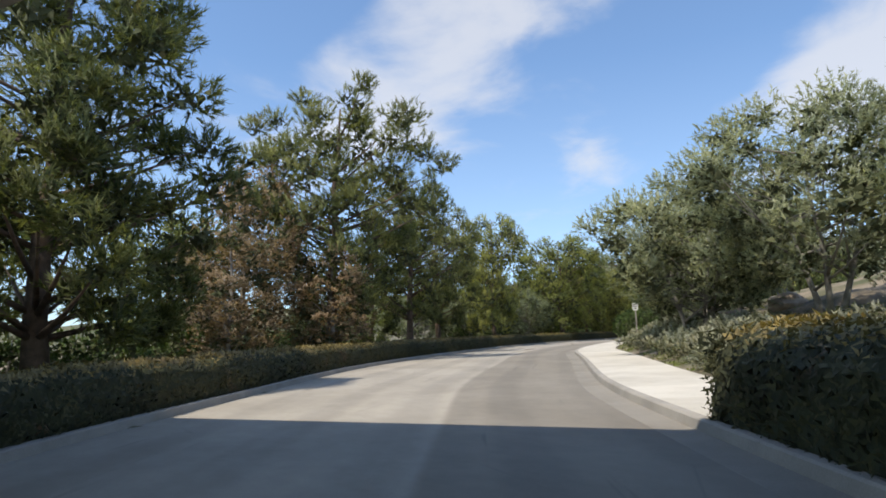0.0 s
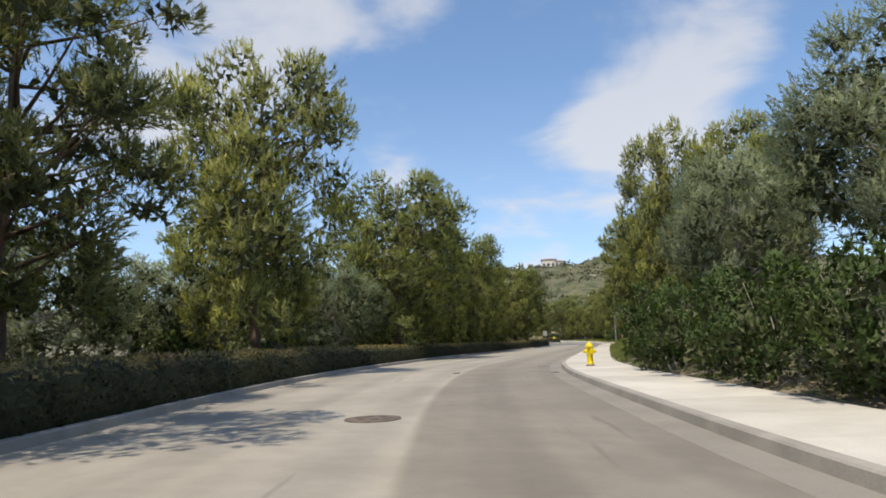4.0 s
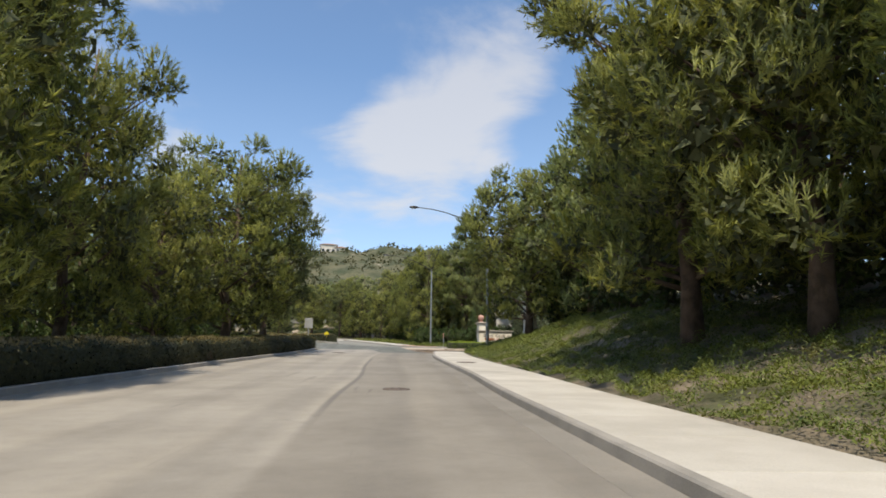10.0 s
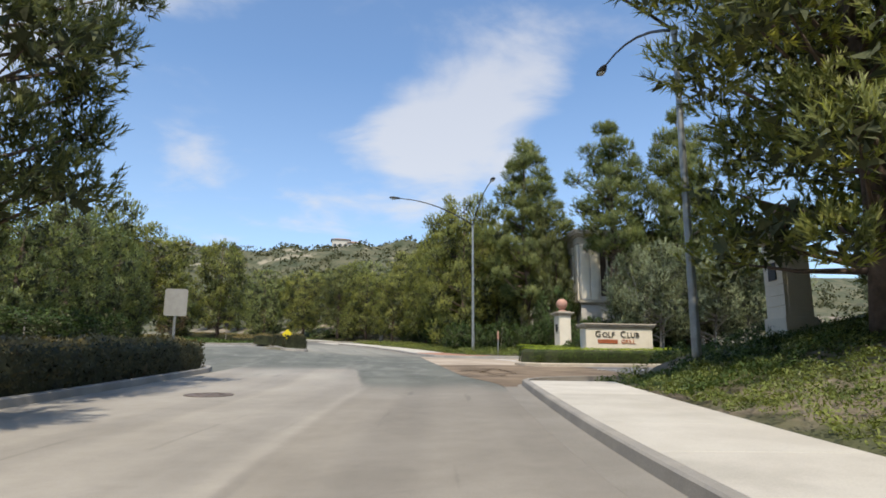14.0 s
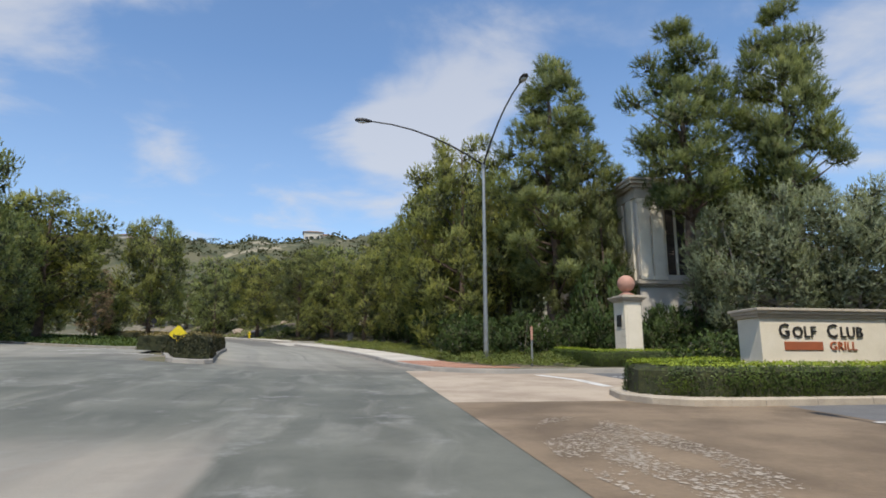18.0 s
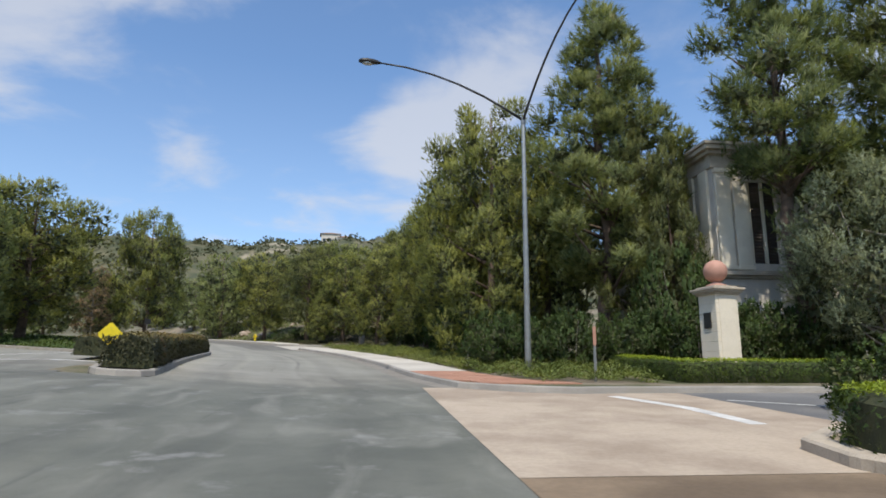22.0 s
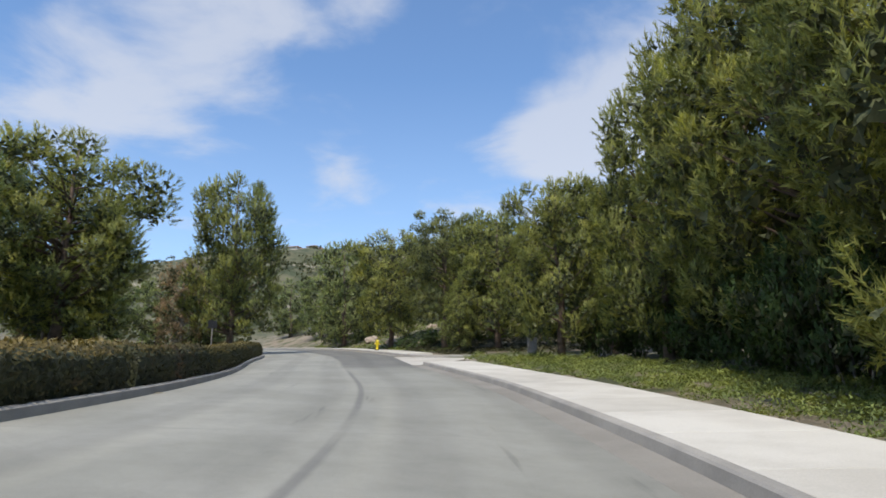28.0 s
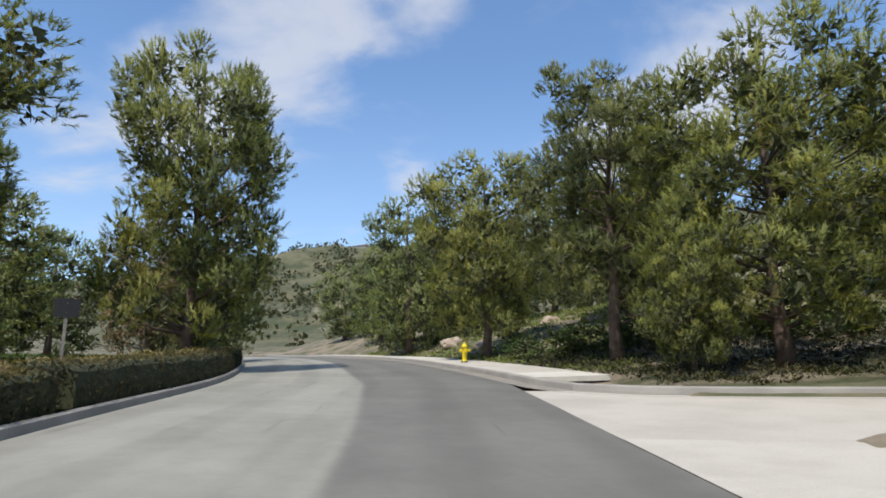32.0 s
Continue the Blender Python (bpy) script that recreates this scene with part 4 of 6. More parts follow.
for x, y, h, r in ((-7.5, 9.0, 6.0, 3.0), (-3.4, 26.5, 6.8, 3.0), (-7.0, 31.0, 7.0, 3.2), (-6.0, 14.5, 5.6, 2.8), (-5.5, -8.0, 5.0, 2.4)):
    plant(OLIVES, x, y, h, r, G_L)
for x, y, h, r in ((22.4, -17.5, 7.2, 4.0), (26.8, -21.0, 7.8, 3.9), (21.5, -9.5, 7.0, 3.0), (20.0, -1.0, 7.2, 3.0), (20.3, 6.0, 7.8, 3.3), (32, -27, 8.0, 3.8), (20.0, 24.5, 9.0, 3.6), (18.6, 18.0, 7.2, 2.8), (24.5, 15, 8.5, 3.3)):
    plant(OLIVES, x, y, h, r, G_R)
for x, y, h, r in ((18.2, 36.5, 16.0, 3.0), (22.0, 30.5, 12.5, 3.4), (20.6, 43.5, 11.8, 3.2), (20.6, 52.0, 12.4, 3.6), (18.9, 56.5, 13.2, 3.8), (18.6, 61.0, 14.0, 4.1), (22.8, 68.0, 13.0, 3.4), (23.6, 75.0, 12.5, 3.6), (23.6, 81.0, 12.0, 3.6), (21.4, 87.0, 13.0, 4.2), (25.5, 88.5, 11, 3.6),
                   (24.8, 54.5, 13.5, 3.6), (24.5, 62.0, 13.5, 3.6), (24.5, 70.0, 13.5, 3.6), (25.5, 78.0, 13.0, 3.6), (27, 84.5, 13.5, 3.6), (25, 46.5, 12.5, 3.4), (25, 38, 13, 3.4), (29, 91.0, 13, 3.4)):
    plant(PINES if x < 22.9 else FAR_PINES, x, y, h, r, G_R)
# round the junction and along the road beyond it
plant(BROAD, 19.4, 128.8, 14.0, 3.4, G_F)
for x, y, h, r in ((24.0, 124.4, 18.0, 3.8), (29.0, 119.0, 17.8, 3.3), (34.0, 118.4, 19.0, 3.1)):
    plant(CANARY, x, y, h, r, G_F, pick=0 if x < 25 else 1)
for x, y, h, r in ((30.6, 116.3, 8.0, 3.1), (34.2, 116.2, 8.4, 3.3), (37, 116.6, 8.4, 3.4)):
    plant(OLIVES, x, y, h, r, G_F)
plant(OLIVES, 33.0, 96.0, 8.5, 3.2, G_F)
for x, y, h, r in ((19.8, 134.5, 13.0, 3.6), (17.6, 143.4, 10.6, 2.6), (19.0, 139.0, 12.5, 3.0), (22.5, 129.5, 12, 3.4), (23.5, 137.0, 11.0, 3.4), (14.2, 147.8, 8.6, 2.4), (26, 146.0, 11, 3.4), (32, 121.5, 11, 3)):
    plant(PINES if x < 21 else FAR_PINES, x, y, h, r, G_F)
for x, y, h, r in ((11.2, 160.6, 9.4, 3.1), (8.8, 158.9, 4.0, 1.1), (1.5, 174.0, 11.0, 3.3), (8.5, 176.5, 11, 3), (-6.4, 188.0, 12.5, 3.8), (-8.0, 194.5, 9.0, 3.2), (-14, 204, 9, 3.4), (21, 163, 12, 3.3), (26, 160, 11, 3.3),
                   (-22, 214, 9.5, 3.4), (4, 190, 10, 3.4), (-2, 200, 10, 3.5), (12, 188, 11, 3.4), (18, 176, 12, 3.5), (-8, 212, 10, 3.5), (6, 206, 10, 3.5)):
    plant(PINES if y < 180 else FAR_PINES, x, y, h, r, G_F)
for x, y, h, r in ((7.3, 164.5, 10.4, 3.0), (17.5, 155.5, 10.5, 3.2)):
    plant(OPEN, x, y, h, r, G_F)
# across the opposite road
for x, y, h, r in ((-13.0, 136.5, 15.0, 3.2), (-11.0, 108.0, 11.5, 3.3), (-9.5, 116.5, 11.5, 3.2), (-10.5, 125, 10, 3.2), (-14.5, 131.0, 11.0, 3.5), (-16.3, 156.5, 15.0, 5.6), (-20.5, 161.5, 13.0, 4.6), (-8.9, 165.4, 14.5, 3.5), (-17.5, 179.0, 8.0, 2.6), (-25, 170, 10, 3.6), (-20, 184, 9.6, 3.4), (-31, 181, 10, 3.6),
                   (-15, 100, 11, 3.4), (-18, 90, 12, 3.6), (-14.0, 143.0, 11.0, 3.6), (-17.5, 149.0, 12.0, 4.0), (-18.5, 120, 11, 3.4), (-22, 132, 12, 3.6), (-28, 145, 12, 3.6), (-20, 78, 11, 3.4), (-21, 64, 11, 3.5), (-33, 196, 10, 3.5), (-45, 190, 10, 3.6)):
    plant(PINES if x in (-8.9, -16.3, -20.5) else FAR_PINES, x, y, h, r, "trees beyond the opposite road")
for x, y, h, r in ((-17.6, 174.0, 9.0, 2.3), (-22.5, 163.0, 8.0, 2.4)):
    plant(REDS, x, y, h, r, "trees beyond the opposite road")
# shaded undergrowth behind the median and bank trees
for i in range(48):
    y = -44 + 2.9 * i
    if y < 90 and not -14 < y < 13:
        plant(SHRUBS, float(left_kerb(y)) - 7.6 - 1.5 * plant_rs.rand(), y, 1.8 + 1.0 * plant_rs.rand(), 1.9, "undergrowth on the median", 0.1)
    elif y < 90:
        plant(SHRUBS, float(far_kerb(y)) - 12.0 - 3.0 * plant_rs.rand(), y + 6, 2.4, 2.4, "undergrowth beyond the opposite road", 0.1)
        plant(SHRUBS, float(left_kerb(y)) - 5.6 - plant_rs.rand(), y, 1.15, 1.7, "undergrowth on the median", 0.1)
for i in range(18):
    y = 24 + 3.7 * i
    plant(SHRUBS, float(right_kerb(y)) + 9.0 + 2.5 * plant_rs.rand(), y, 2.2 + 1.2 * plant_rs.rand(), 2.0, "undergrowth on the bank", 0.1)
for i in range(22):
    y = 96 + 4.2 * i
    plant(SHRUBS, float(far_kerb(min(y, 170))) - 11.5 - 2.5 * plant_rs.rand(), y, 1.8 + 0.8 * plant_rs.rand(), 2.2, "undergrowth beyond the opposite road", 0.1)
for i in range(15):
    plant(SHRUBS, 4.6 + 1.9 * i, 168.5 - 0.25 * i + plant_rs.rand(), 1.0 + 0.4 * plant_rs.rand(), 1.6, "undergrowth by the side driveway", 0.1)
# bushes
for x, y, h, r in ((15.9, -0.4, 2.5, 1.5), (15.4, 2.4, 2.6, 1.5), (15.0, 5.2, 2.7, 1.5), (16.9, -2.6, 2.2, 1.3), (14.6, 14.9, 3.3, 1.7), (14.2, 10.5, 2.2, 1.2), (14.2, 8.0, 2.5, 1.4)):
    plant(BUSHES, x, y, h, r, "bushes behind the pavement", 0.1)
for i in range(9):
    plant(BUSHES, 17.9 + 1.0 * i, 121.2 - 0.15 * i + 0.5 * plant_rs.rand(), 2.2 + 0.5 * plant_rs.rand(), 1.15, "laurel row behind the bed", 0.1)
for i in range(9):
    plant(BUSHES, 25.0 + 1.2 * i, 118.6 + 0.5 * plant_rs.rand(), 2.3 + 0.6 * plant_rs.rand(), 1.3, "bushes before the clubhouse", 0.1)
plant(BUSHES, 25.0, 120.6, 5.0, 1.5, "bushes before the clubhouse", 0.1)
plant(CONIFER, 25.0, 123.2, 11.5, 2.1, G_F)
plant(CONIFER, 25.5, 121.5, 10.2, 1.5, G_F)
for i in range(10):
    plant(BUSHES, 19.0 - 0.12 * i + 1.2 * plant_rs.rand(), 127.5 + 1.9 * i, 2.6 + 1.2 * plant_rs.rand(), 1.5, "laurels under the trees", 0.1)
for i in range(9):
    plant(BUSHES, 16.0 + 1.5 * i, 146.2 + 2.2 * plant_rs.rand(), 2.4 + 1.2 * plant_rs.rand(), 1.5, "laurels under the trees", 0.1)
for x, y, h, r in ((20, 108.5, 1.8, 1.2), (25.5, 119, 1.8, 1.2), (24.5, 96, 2.2, 1.5), (23.5, 90.4, 1.6, 1.2), (26, 95, 2.2, 1.4)):
    plant(BUSHES, x + 3, y, h, r, "bushes round the entrance", 0.1)
for i in range(58):
    y = -30 + 0.55 * i
    if abs(y + 6.5) > 1.0:
        plant(SAGES, float(right_kerb(y)) + 3.0 + 3.6 * plant_rs.rand(), y, 0.6 + 0.4 * plant_rs.rand(), 0.75 + 0.35 * plant_rs.rand(), "sage bushes on the bank", 0.04)
for i in range(4):
    plant(SAGES, 14.9 + 0.6 * plant_rs.rand(), 10.2 + 0.9 * i, 0.8, 0.8, "sage bushes on the bank", 0.04)


def hedge(name, line, inner, width, height, mat, label, seed, density=120, leaf=(0.08, 0.05), wild=0.08, rounded=False):
    """A clipped hedge along a line: a solid body, dark for inner shade, under a coat of single leaves."""
    rs = np.random.RandomState(seed)
    base = thing(name, (0, 0, 0), label, "hedge")
    prof = [(0.0, 0.02), (-0.02, height * 0.55), (-0.05, height * 0.9), (-0.16, height), (-width / 2, height * 1.02), (-width + 0.16, height), (-width + 0.04, height * 0.88), (-width, 0.02)]
    if rounded:
        prof = [(0.0, 0.02), (0.02, 0.45 * height), (-0.06, 0.82 * height), (-0.22, 0.97 * height), (-0.5 * width, 1.02 * height), (-0.72 * width, 0.96 * height), (-0.9 * width, 0.75 * height), (-width, 0.02)]
    line = np.asarray(line, float)
    s = np.r_[0, np.cumsum(np.linalg.norm(np.diff(line, axis=0), axis=1))]
    n = max(4, int(s[-1] / 0.45))
    st = np.linspace(0, s[-1], n)
    xy = np.stack([np.interp(st, s, line[:, i]) for i in (0, 1)], -1)

    def place(st, o, h):
        q = np.stack([np.interp(st, s, line[:, i]) for i in (0, 1)], -1)
        q2 = np.stack([np.interp(st + 0.1, s, line[:, i]) for i in (0, 1)], -1)
        q1 = np.stack([np.interp(st - 0.1, s, line[:, i]) for i in (0, 1)], -1)
        t = unit(q2 - q1)
        p = q + (inner + o)[:, None] * np.stack([t[:, 1], -t[:, 0]], -1)
        z = level(p[:, 1]) + 0.12 + h * (1 + wild * waves(p[:, 0], p[:, 1], 2.6, seed) + 0.6 * wild * waves(p[:, 0], p[:, 1], 0.9, seed + 50)) + cross_fall(p[:, 0], p[:, 1])
        return np.c_[p, z]

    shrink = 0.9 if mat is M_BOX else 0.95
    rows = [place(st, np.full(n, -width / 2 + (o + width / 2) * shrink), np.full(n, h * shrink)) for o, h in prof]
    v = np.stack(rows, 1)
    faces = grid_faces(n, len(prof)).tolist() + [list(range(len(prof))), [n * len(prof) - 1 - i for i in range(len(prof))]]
    # closed shell whose dark colour stands in for shade between the leaves
    mesh_object("body", v.reshape(-1, 3), faces, M_HEDGE_CORE, base, "solid hedge body, coloured dark for inner shade")
    seg = np.array([math.dist(a, b) for a, b in zip(prof[:-1], prof[1:])])
    count = int(s[-1] * seg.sum() * density)
    k = rs.choice(len(seg), count, p=seg / seg.sum())
    f = rs.rand(count)
    pa = np.array(prof)
    oh = pa[k] * (1 - f[:, None]) + pa[k + 1] * f[:, None]
    st = rs.rand(count) * s[-1]
    p = place(st, oh[:, 0], oh[:, 1])
    q = place(np.clip(st + 0.05, 0, s[-1]), oh[:, 0] * 1.04 + 0.02 * (oh[:, 0] > -width / 2), oh[:, 1] + 0.03)
    out = unit(p - place(st, np.full(count, -width / 2), oh[:, 1] * 0 + height * 0.45))
    ends = int(width * height * density * 1.2)
    for e, sg in ((0.0, -1), (s[-1], 1)):
        o = -width * rs.rand(ends)
        h = height * np.sqrt(rs.rand(ends))
        pe = place(np.full(ends, e), o, h)
        t = unit(line[-1] - line[-2]) if sg > 0 else -unit(line[1] - line[0])
        p = np.r_[p, pe + np.r_[t, 0] * 0.03]
        out = np.r_[out, np.repeat(np.r_[t, 0][None], ends, 0)]
    way = unit(unit(np.cross(out, rs.normal(size=p.shape))) + out * 0.5 + rs.normal(size=p.shape) * 0.35)
    m = len(p)
    p = p + out * ((0.05 + 0.6 * wild) * rs.rand(m, 1) ** 2 - 0.02)
    ln, wd = leaf[0] * (0.6 + 0.9 * rs.rand(m)), leaf[1] * (0.6 + 0.9 * rs.rand(m))
    # leaves near the top take the lighter colour that imitates sunlight from above
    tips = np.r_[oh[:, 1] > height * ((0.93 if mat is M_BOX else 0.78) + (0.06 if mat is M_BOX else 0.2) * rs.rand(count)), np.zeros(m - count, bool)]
    for name2, sel, mat2 in (("leaves", ~tips, mat), ("new_growth", tips, M_BOX_LIT if mat is M_BOX else M_HEDGE_TIPS)):
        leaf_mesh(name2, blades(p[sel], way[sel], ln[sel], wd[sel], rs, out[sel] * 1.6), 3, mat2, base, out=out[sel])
    return base


l1 = line_of(_lk[0])
l1 = l1[l1[:, 1] > -46]
for k, (a, b) in enumerate(((-46, -20), (-20, 6), (6, 30), (30, 56), (56, 78), (78, 97.4))):
    seg = l1[(l1[:, 1] >= a - 0.3) & (l1[:, 1] <= b + 0.3)]
    hedge("hedge", seg, -0.2, 2.1, 0.88, M_HEDGE, "knee-high clipped hedge with reddish tips along the median kerb", 100 + k, 300, rounded=True)
l2 = line_of(_lk[1])
hedge("hedge", l2[(l2[:, 1] > 114.6) & (l2[:, 1] <= 118.1)], -0.12, 1.25, 0.78, M_HEDGE, "rounded clipped hedge at the nose of the median island", 109, 360, rounded=True)
hedge("hedge", l2[(l2[:, 1] > 117.8) & (l2[:, 1] < 131)], -0.2, 1.8, 0.72, M_HEDGE, "rounded clipped hedge filling the median island", 110, 360, rounded=True)
hedge("hedge", l2[(l2[:, 1] >= 131) & (l2[:, 1] < 152)], -0.22, 2.3, 0.74, M_HEDGE, "clipped hedge with reddish tips along the median", 111, 300, rounded=True)
hedge("hedge", l2[(l2[:, 1] >= 152) & (l2[:, 1] < 186)], -0.22, 2.2, 0.74, M_HEDGE, "clipped hedge along the curving median", 112, 160, rounded=True)
hedge("hedge", offset_line(l2, -1.95)[(l2[:, 1] > 119) & (l2[:, 1] < 150)], 0.0, 1.2, 0.6, M_HEDGE, "second row of the median hedge", 113, 150)
hedge("hedge", ln1[(ln1[:, 1] < -35.6) & (ln1[:, 1] > -52)], 1.75, 1.6, 1.05, M_HEDGE, "shaded rounded hedge beside the road", 114, 360, rounded=True)
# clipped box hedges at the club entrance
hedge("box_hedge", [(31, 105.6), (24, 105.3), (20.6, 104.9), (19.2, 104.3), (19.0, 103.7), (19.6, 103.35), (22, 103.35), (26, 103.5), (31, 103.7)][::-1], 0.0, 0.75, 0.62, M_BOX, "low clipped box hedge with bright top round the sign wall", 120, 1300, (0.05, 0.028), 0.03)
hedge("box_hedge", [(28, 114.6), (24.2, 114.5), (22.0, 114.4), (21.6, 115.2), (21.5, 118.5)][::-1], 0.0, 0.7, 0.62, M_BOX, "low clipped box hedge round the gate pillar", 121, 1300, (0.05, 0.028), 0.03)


def carpet(name, x0, x1, y0, y1, keep, density, size, mat, label, seed, tall=0.16, patch=0.25):
    """Trailing ground cover: leaves in uneven mats over the ground."""
    rs = np.random.RandomState(seed)
    n = int((x1 - x0) * (y1 - y0) * density)
    x, y = x0 + (x1 - x0) * rs.rand(n), y0 + (y1 - y0) * rs.rand(n)
    ok = keep(x, y) & (waves(x, y, 1.6, seed) + 0.7 * waves(x, y, 4.5, seed + 1) > -patch - rs.rand(n) * 0.6)
    x, y = x[ok], y[ok]
    def puff(a, b):
        return tall * np.maximum(0.5 + 0.45 * waves(a, b, 2.3, seed + 2) + 0.3 * waves(a, b, 0.95, seed + 3), 0)

    h = puff(x, y)
    slope = np.stack([(h - puff(x + 0.08, y)) / 0.08, (h - puff(x, y + 0.08)) / 0.08, np.ones(len(x))], -1)
    p = np.stack([x, y, terrain(x, y) + 0.01 + h * (0.55 + 0.5 * rs.rand(len(x)))], -1)
    way = unit(rs.normal(size=p.shape) * [1, 1, 0.5] + [0, 0, 0.45])
    m = len(p)
    ob = leaf_mesh(name, blades(p, way, size * (0.7 + 0.9 * rs.rand(m)), size * 0.6 * (0.6 + 0.8 * rs.rand(m)), rs, np.array([0, 0, 1.2])), 3, mat, None, out=unit(slope * [0.8, 0.8, 1.0] + 0.3 * rs.normal(size=p.shape)))
    return tagged(ob, label, "ground cover", kind="stuff")


def beside(a, b):
    return lambda x, y: (x - right_kerb(y) > a) & (x - right_kerb(y) < b)


carpet("ground_cover", 12, 26, 15, 91, beside(2.3, 9.0), 760, 0.052, M_COVER, "green trailing ground cover with sandy gaps on the bank", 201, 0.46, 0.42)
carpet("ground_cover", 13, 40, -40, 15, beside(2.4, 9), 150, 0.06, M_COVER, "sparse dry ground cover on the bank", 202, 0.12, -0.3)
carpet("ground_cover", 14.5, 21.3, 113, 121.5, lambda x, y: (x - right_kerb(y) > 2.35) & (y > 114.3) & ((x > 17.25) | (y > 118.0)), 560, 0.066, M_COVER, "knee-high mat of small-leaved shrubs in the bed", 203, 0.45, 2)
carpet("ground_cover", 8, 22, 121, 151, lambda x, y: (x - right_kerb(y) > 2.3) & (x - right_kerb(y) < 6.5) & (y < 150.6), 720, 0.05, M_COVER, "green ground cover along the pavement", 204, 0.34, 0.9)
carpet("ground_cover", 4, 34, 156.6, 170, lambda x, y: (x - right_kerb(y) > 2.3) & (x - right_kerb(y) < 26) & (y > 156.8), 200, 0.08, M_HEDGE, "low shrubs under the trees by the side driveway", 205, 0.3, 0.8)
carpet("ground_cover", -12, 8, 162, 200, beside(2.4, 16), 50, 0.16, M_COVER, "dry green slope above the road", 206, 0.15, -0.1)
carpet("ground_cover", 6, 34, 168, 184, lambda x, y: x > right_kerb(y) + 4, 60, 0.13, M_COVER, "shaded green slope behind the side driveway", 210, 0.2, 0.6)
carpet("ground_cover", -12, 6, -40, 96, lambda x, y: (left_kerb(y) - x > 1.8) & (left_kerb(y) - x < 9.5), 90, 0.1, M_COVER, "shaded ground cover under the median trees", 207, 0.16, 0.5)
carpet("ground_cover", 15, 24, 86.5, 93.2, lambda x, y: (x - right_kerb(np.minimum(y, 91)) > 2.4) & (y < 93.3), 500, 0.065, M_BUSH, "dark low shrubs at the driveway corner", 208, 0.4, 1.5)
carpet("ground_cover", -40, 8, 118, 190, lambda x, y: (left_kerb(y) - x > 3.5) & ((x > far_kerb(y) + 0.3) | (x < far_kerb(y) - 9)), 22, 0.2, M_BUSH, "ground cover across the opposite road", 209, 0.2, 0.5)

# ---- things ----
def bar_text(bm, x, z, w, h, d=-0.012):
    box(bm, x, d, z, x + w, d + 0.01, z + h)


def lamp_post(x, y, foot, fork, heads, group="street lamps"):
    """A tall steel pole with two swept arms and cobra-head luminaires."""
    lamp = thing("street_lamp", (x, y, foot), "tall galvanised street lamp with two swept arms", "street lamp", group)
    h = fork - foot
    part("footing", lathe(bmesh.new(), [(0.3, -0.3), (0.3, 0.08), (0.27, 0.12)], 20), M_KERB, lamp, "round concrete footing")
    bm = bmesh.new()
    box(bm, -0.17, -0.17, 0.12, 0.17, 0.17, 0.15, 0.008)
    part("base_plate", bm, M_STEEL, lamp)
    for a in range(4):
        part("bolt", lathe(bmesh.new(), [(0.02, 0.15), (0.02, 0.2), (0.012, 0.21)], 8, (0.13 * (1 if a % 2 else -1), 0.13 * (1 if a > 1 else -1), 0)), M_STEEL, lamp)
    part("pole", lathe(bmesh.new(), [(0.115, 0.15), (0.11, 0.5), (0.085, h * 0.6), (0.065, h), (0.05, h + 0.06)], 16), M_STEEL, lamp, soft=True)
    part("collar", lathe(bmesh.new(), [(0.085, h - 0.22), (0.09, h - 0.2), (0.09, h + 0.02), (0.07, h + 0.05)], 16), M_STEEL, lamp)
    for hx, hy, hz in heads:
        end = Vector((hx - x, hy - y, hz - foot))
        start = Vector((0, 0, h - 0.08))
        flat = Vector((end.x, end.y, 0))
        pts = [start + flat * t + Vector((0, 0, (end.z - start.z) * (1 - (1 - t) ** 2.0))) for t in (0, 0.12, 0.28, 0.46, 0.64, 0.82, 1.0)]
        arm = part("arm", tube(bmesh.new(), pts, [0.045, 0.043, 0.04, 0.037, 0.034, 0.031, 0.028], 10), M_DARK, lamp, soft=True)
        w = flat.normalized()
        side = Vector((-w.y, w.x, 0))
        bm = bmesh.new()
        rings = []
        for t, wd, up, dn in ((-0.05, 0.04, 0.035, 0.035), (0.06, 0.075, 0.06, 0.05), (0.2, 0.12, 0.085, 0.06), (0.42, 0.14, 0.09, 0.06), (0.6, 0.12, 0.07, 0.05), (0.7, 0.06, 0.03, 0.03)):
            c = end + w * t
            rings.append([bm.verts.new(c + side * wd * cx + Vector((0, 0, up * cz if cz > 0 else dn * cz))) for cx, cz in ((-1, -0.7), (-0.6, -1), (0.6, -1), (1, -0.7), (1, 0.3), (0.55, 1), (-0.55, 1), (-1, 0.3))])
        for a, b in zip(rings[:-1], rings[1:]):
            for i in range(8):
                bm.faces.new((a[i], a[(i + 1) % 8], b[(i + 1) % 8], b[i]))
        bm.faces.new(rings[0][::-1])
        bm.faces.new(rings[-1])
        head = part("luminaire", bm, M_DARK, lamp, "dark cobra-head luminaire", True)
        bm = bmesh.new()
        c = end + w * 0.4
        vs = [bm.verts.new(c + w * (0.17 * math.cos(a)) + side * (0.105 * math.sin(a)) + Vector((0, 0, dz))) for dz in (-0.055, -0.1) for a in np.linspace(0, 6.283, 13)[:-1]]
        for i in range(12):
            bm.faces.new((vs[i], vs[(i + 1) % 12], vs[12 + (i + 1) % 12], vs[12 + i]))
        bm.faces.new(vs[12:])
        part("lens", bm, M_LENS, head, "pale glass lens")
    return lamp


lamp_post(19.2, 90.1, float(terrain(19.2, 90.1)), 13.95, ((13.95, 89.6, 15.42), (19.3, 95.0, 15.42)))
lamp_post(18.6, 118.5, float(level(118.5)) + 0.15, 15.48, ((13.43, 117.9, 16.97), (18.9, 113.2, 16.97)))


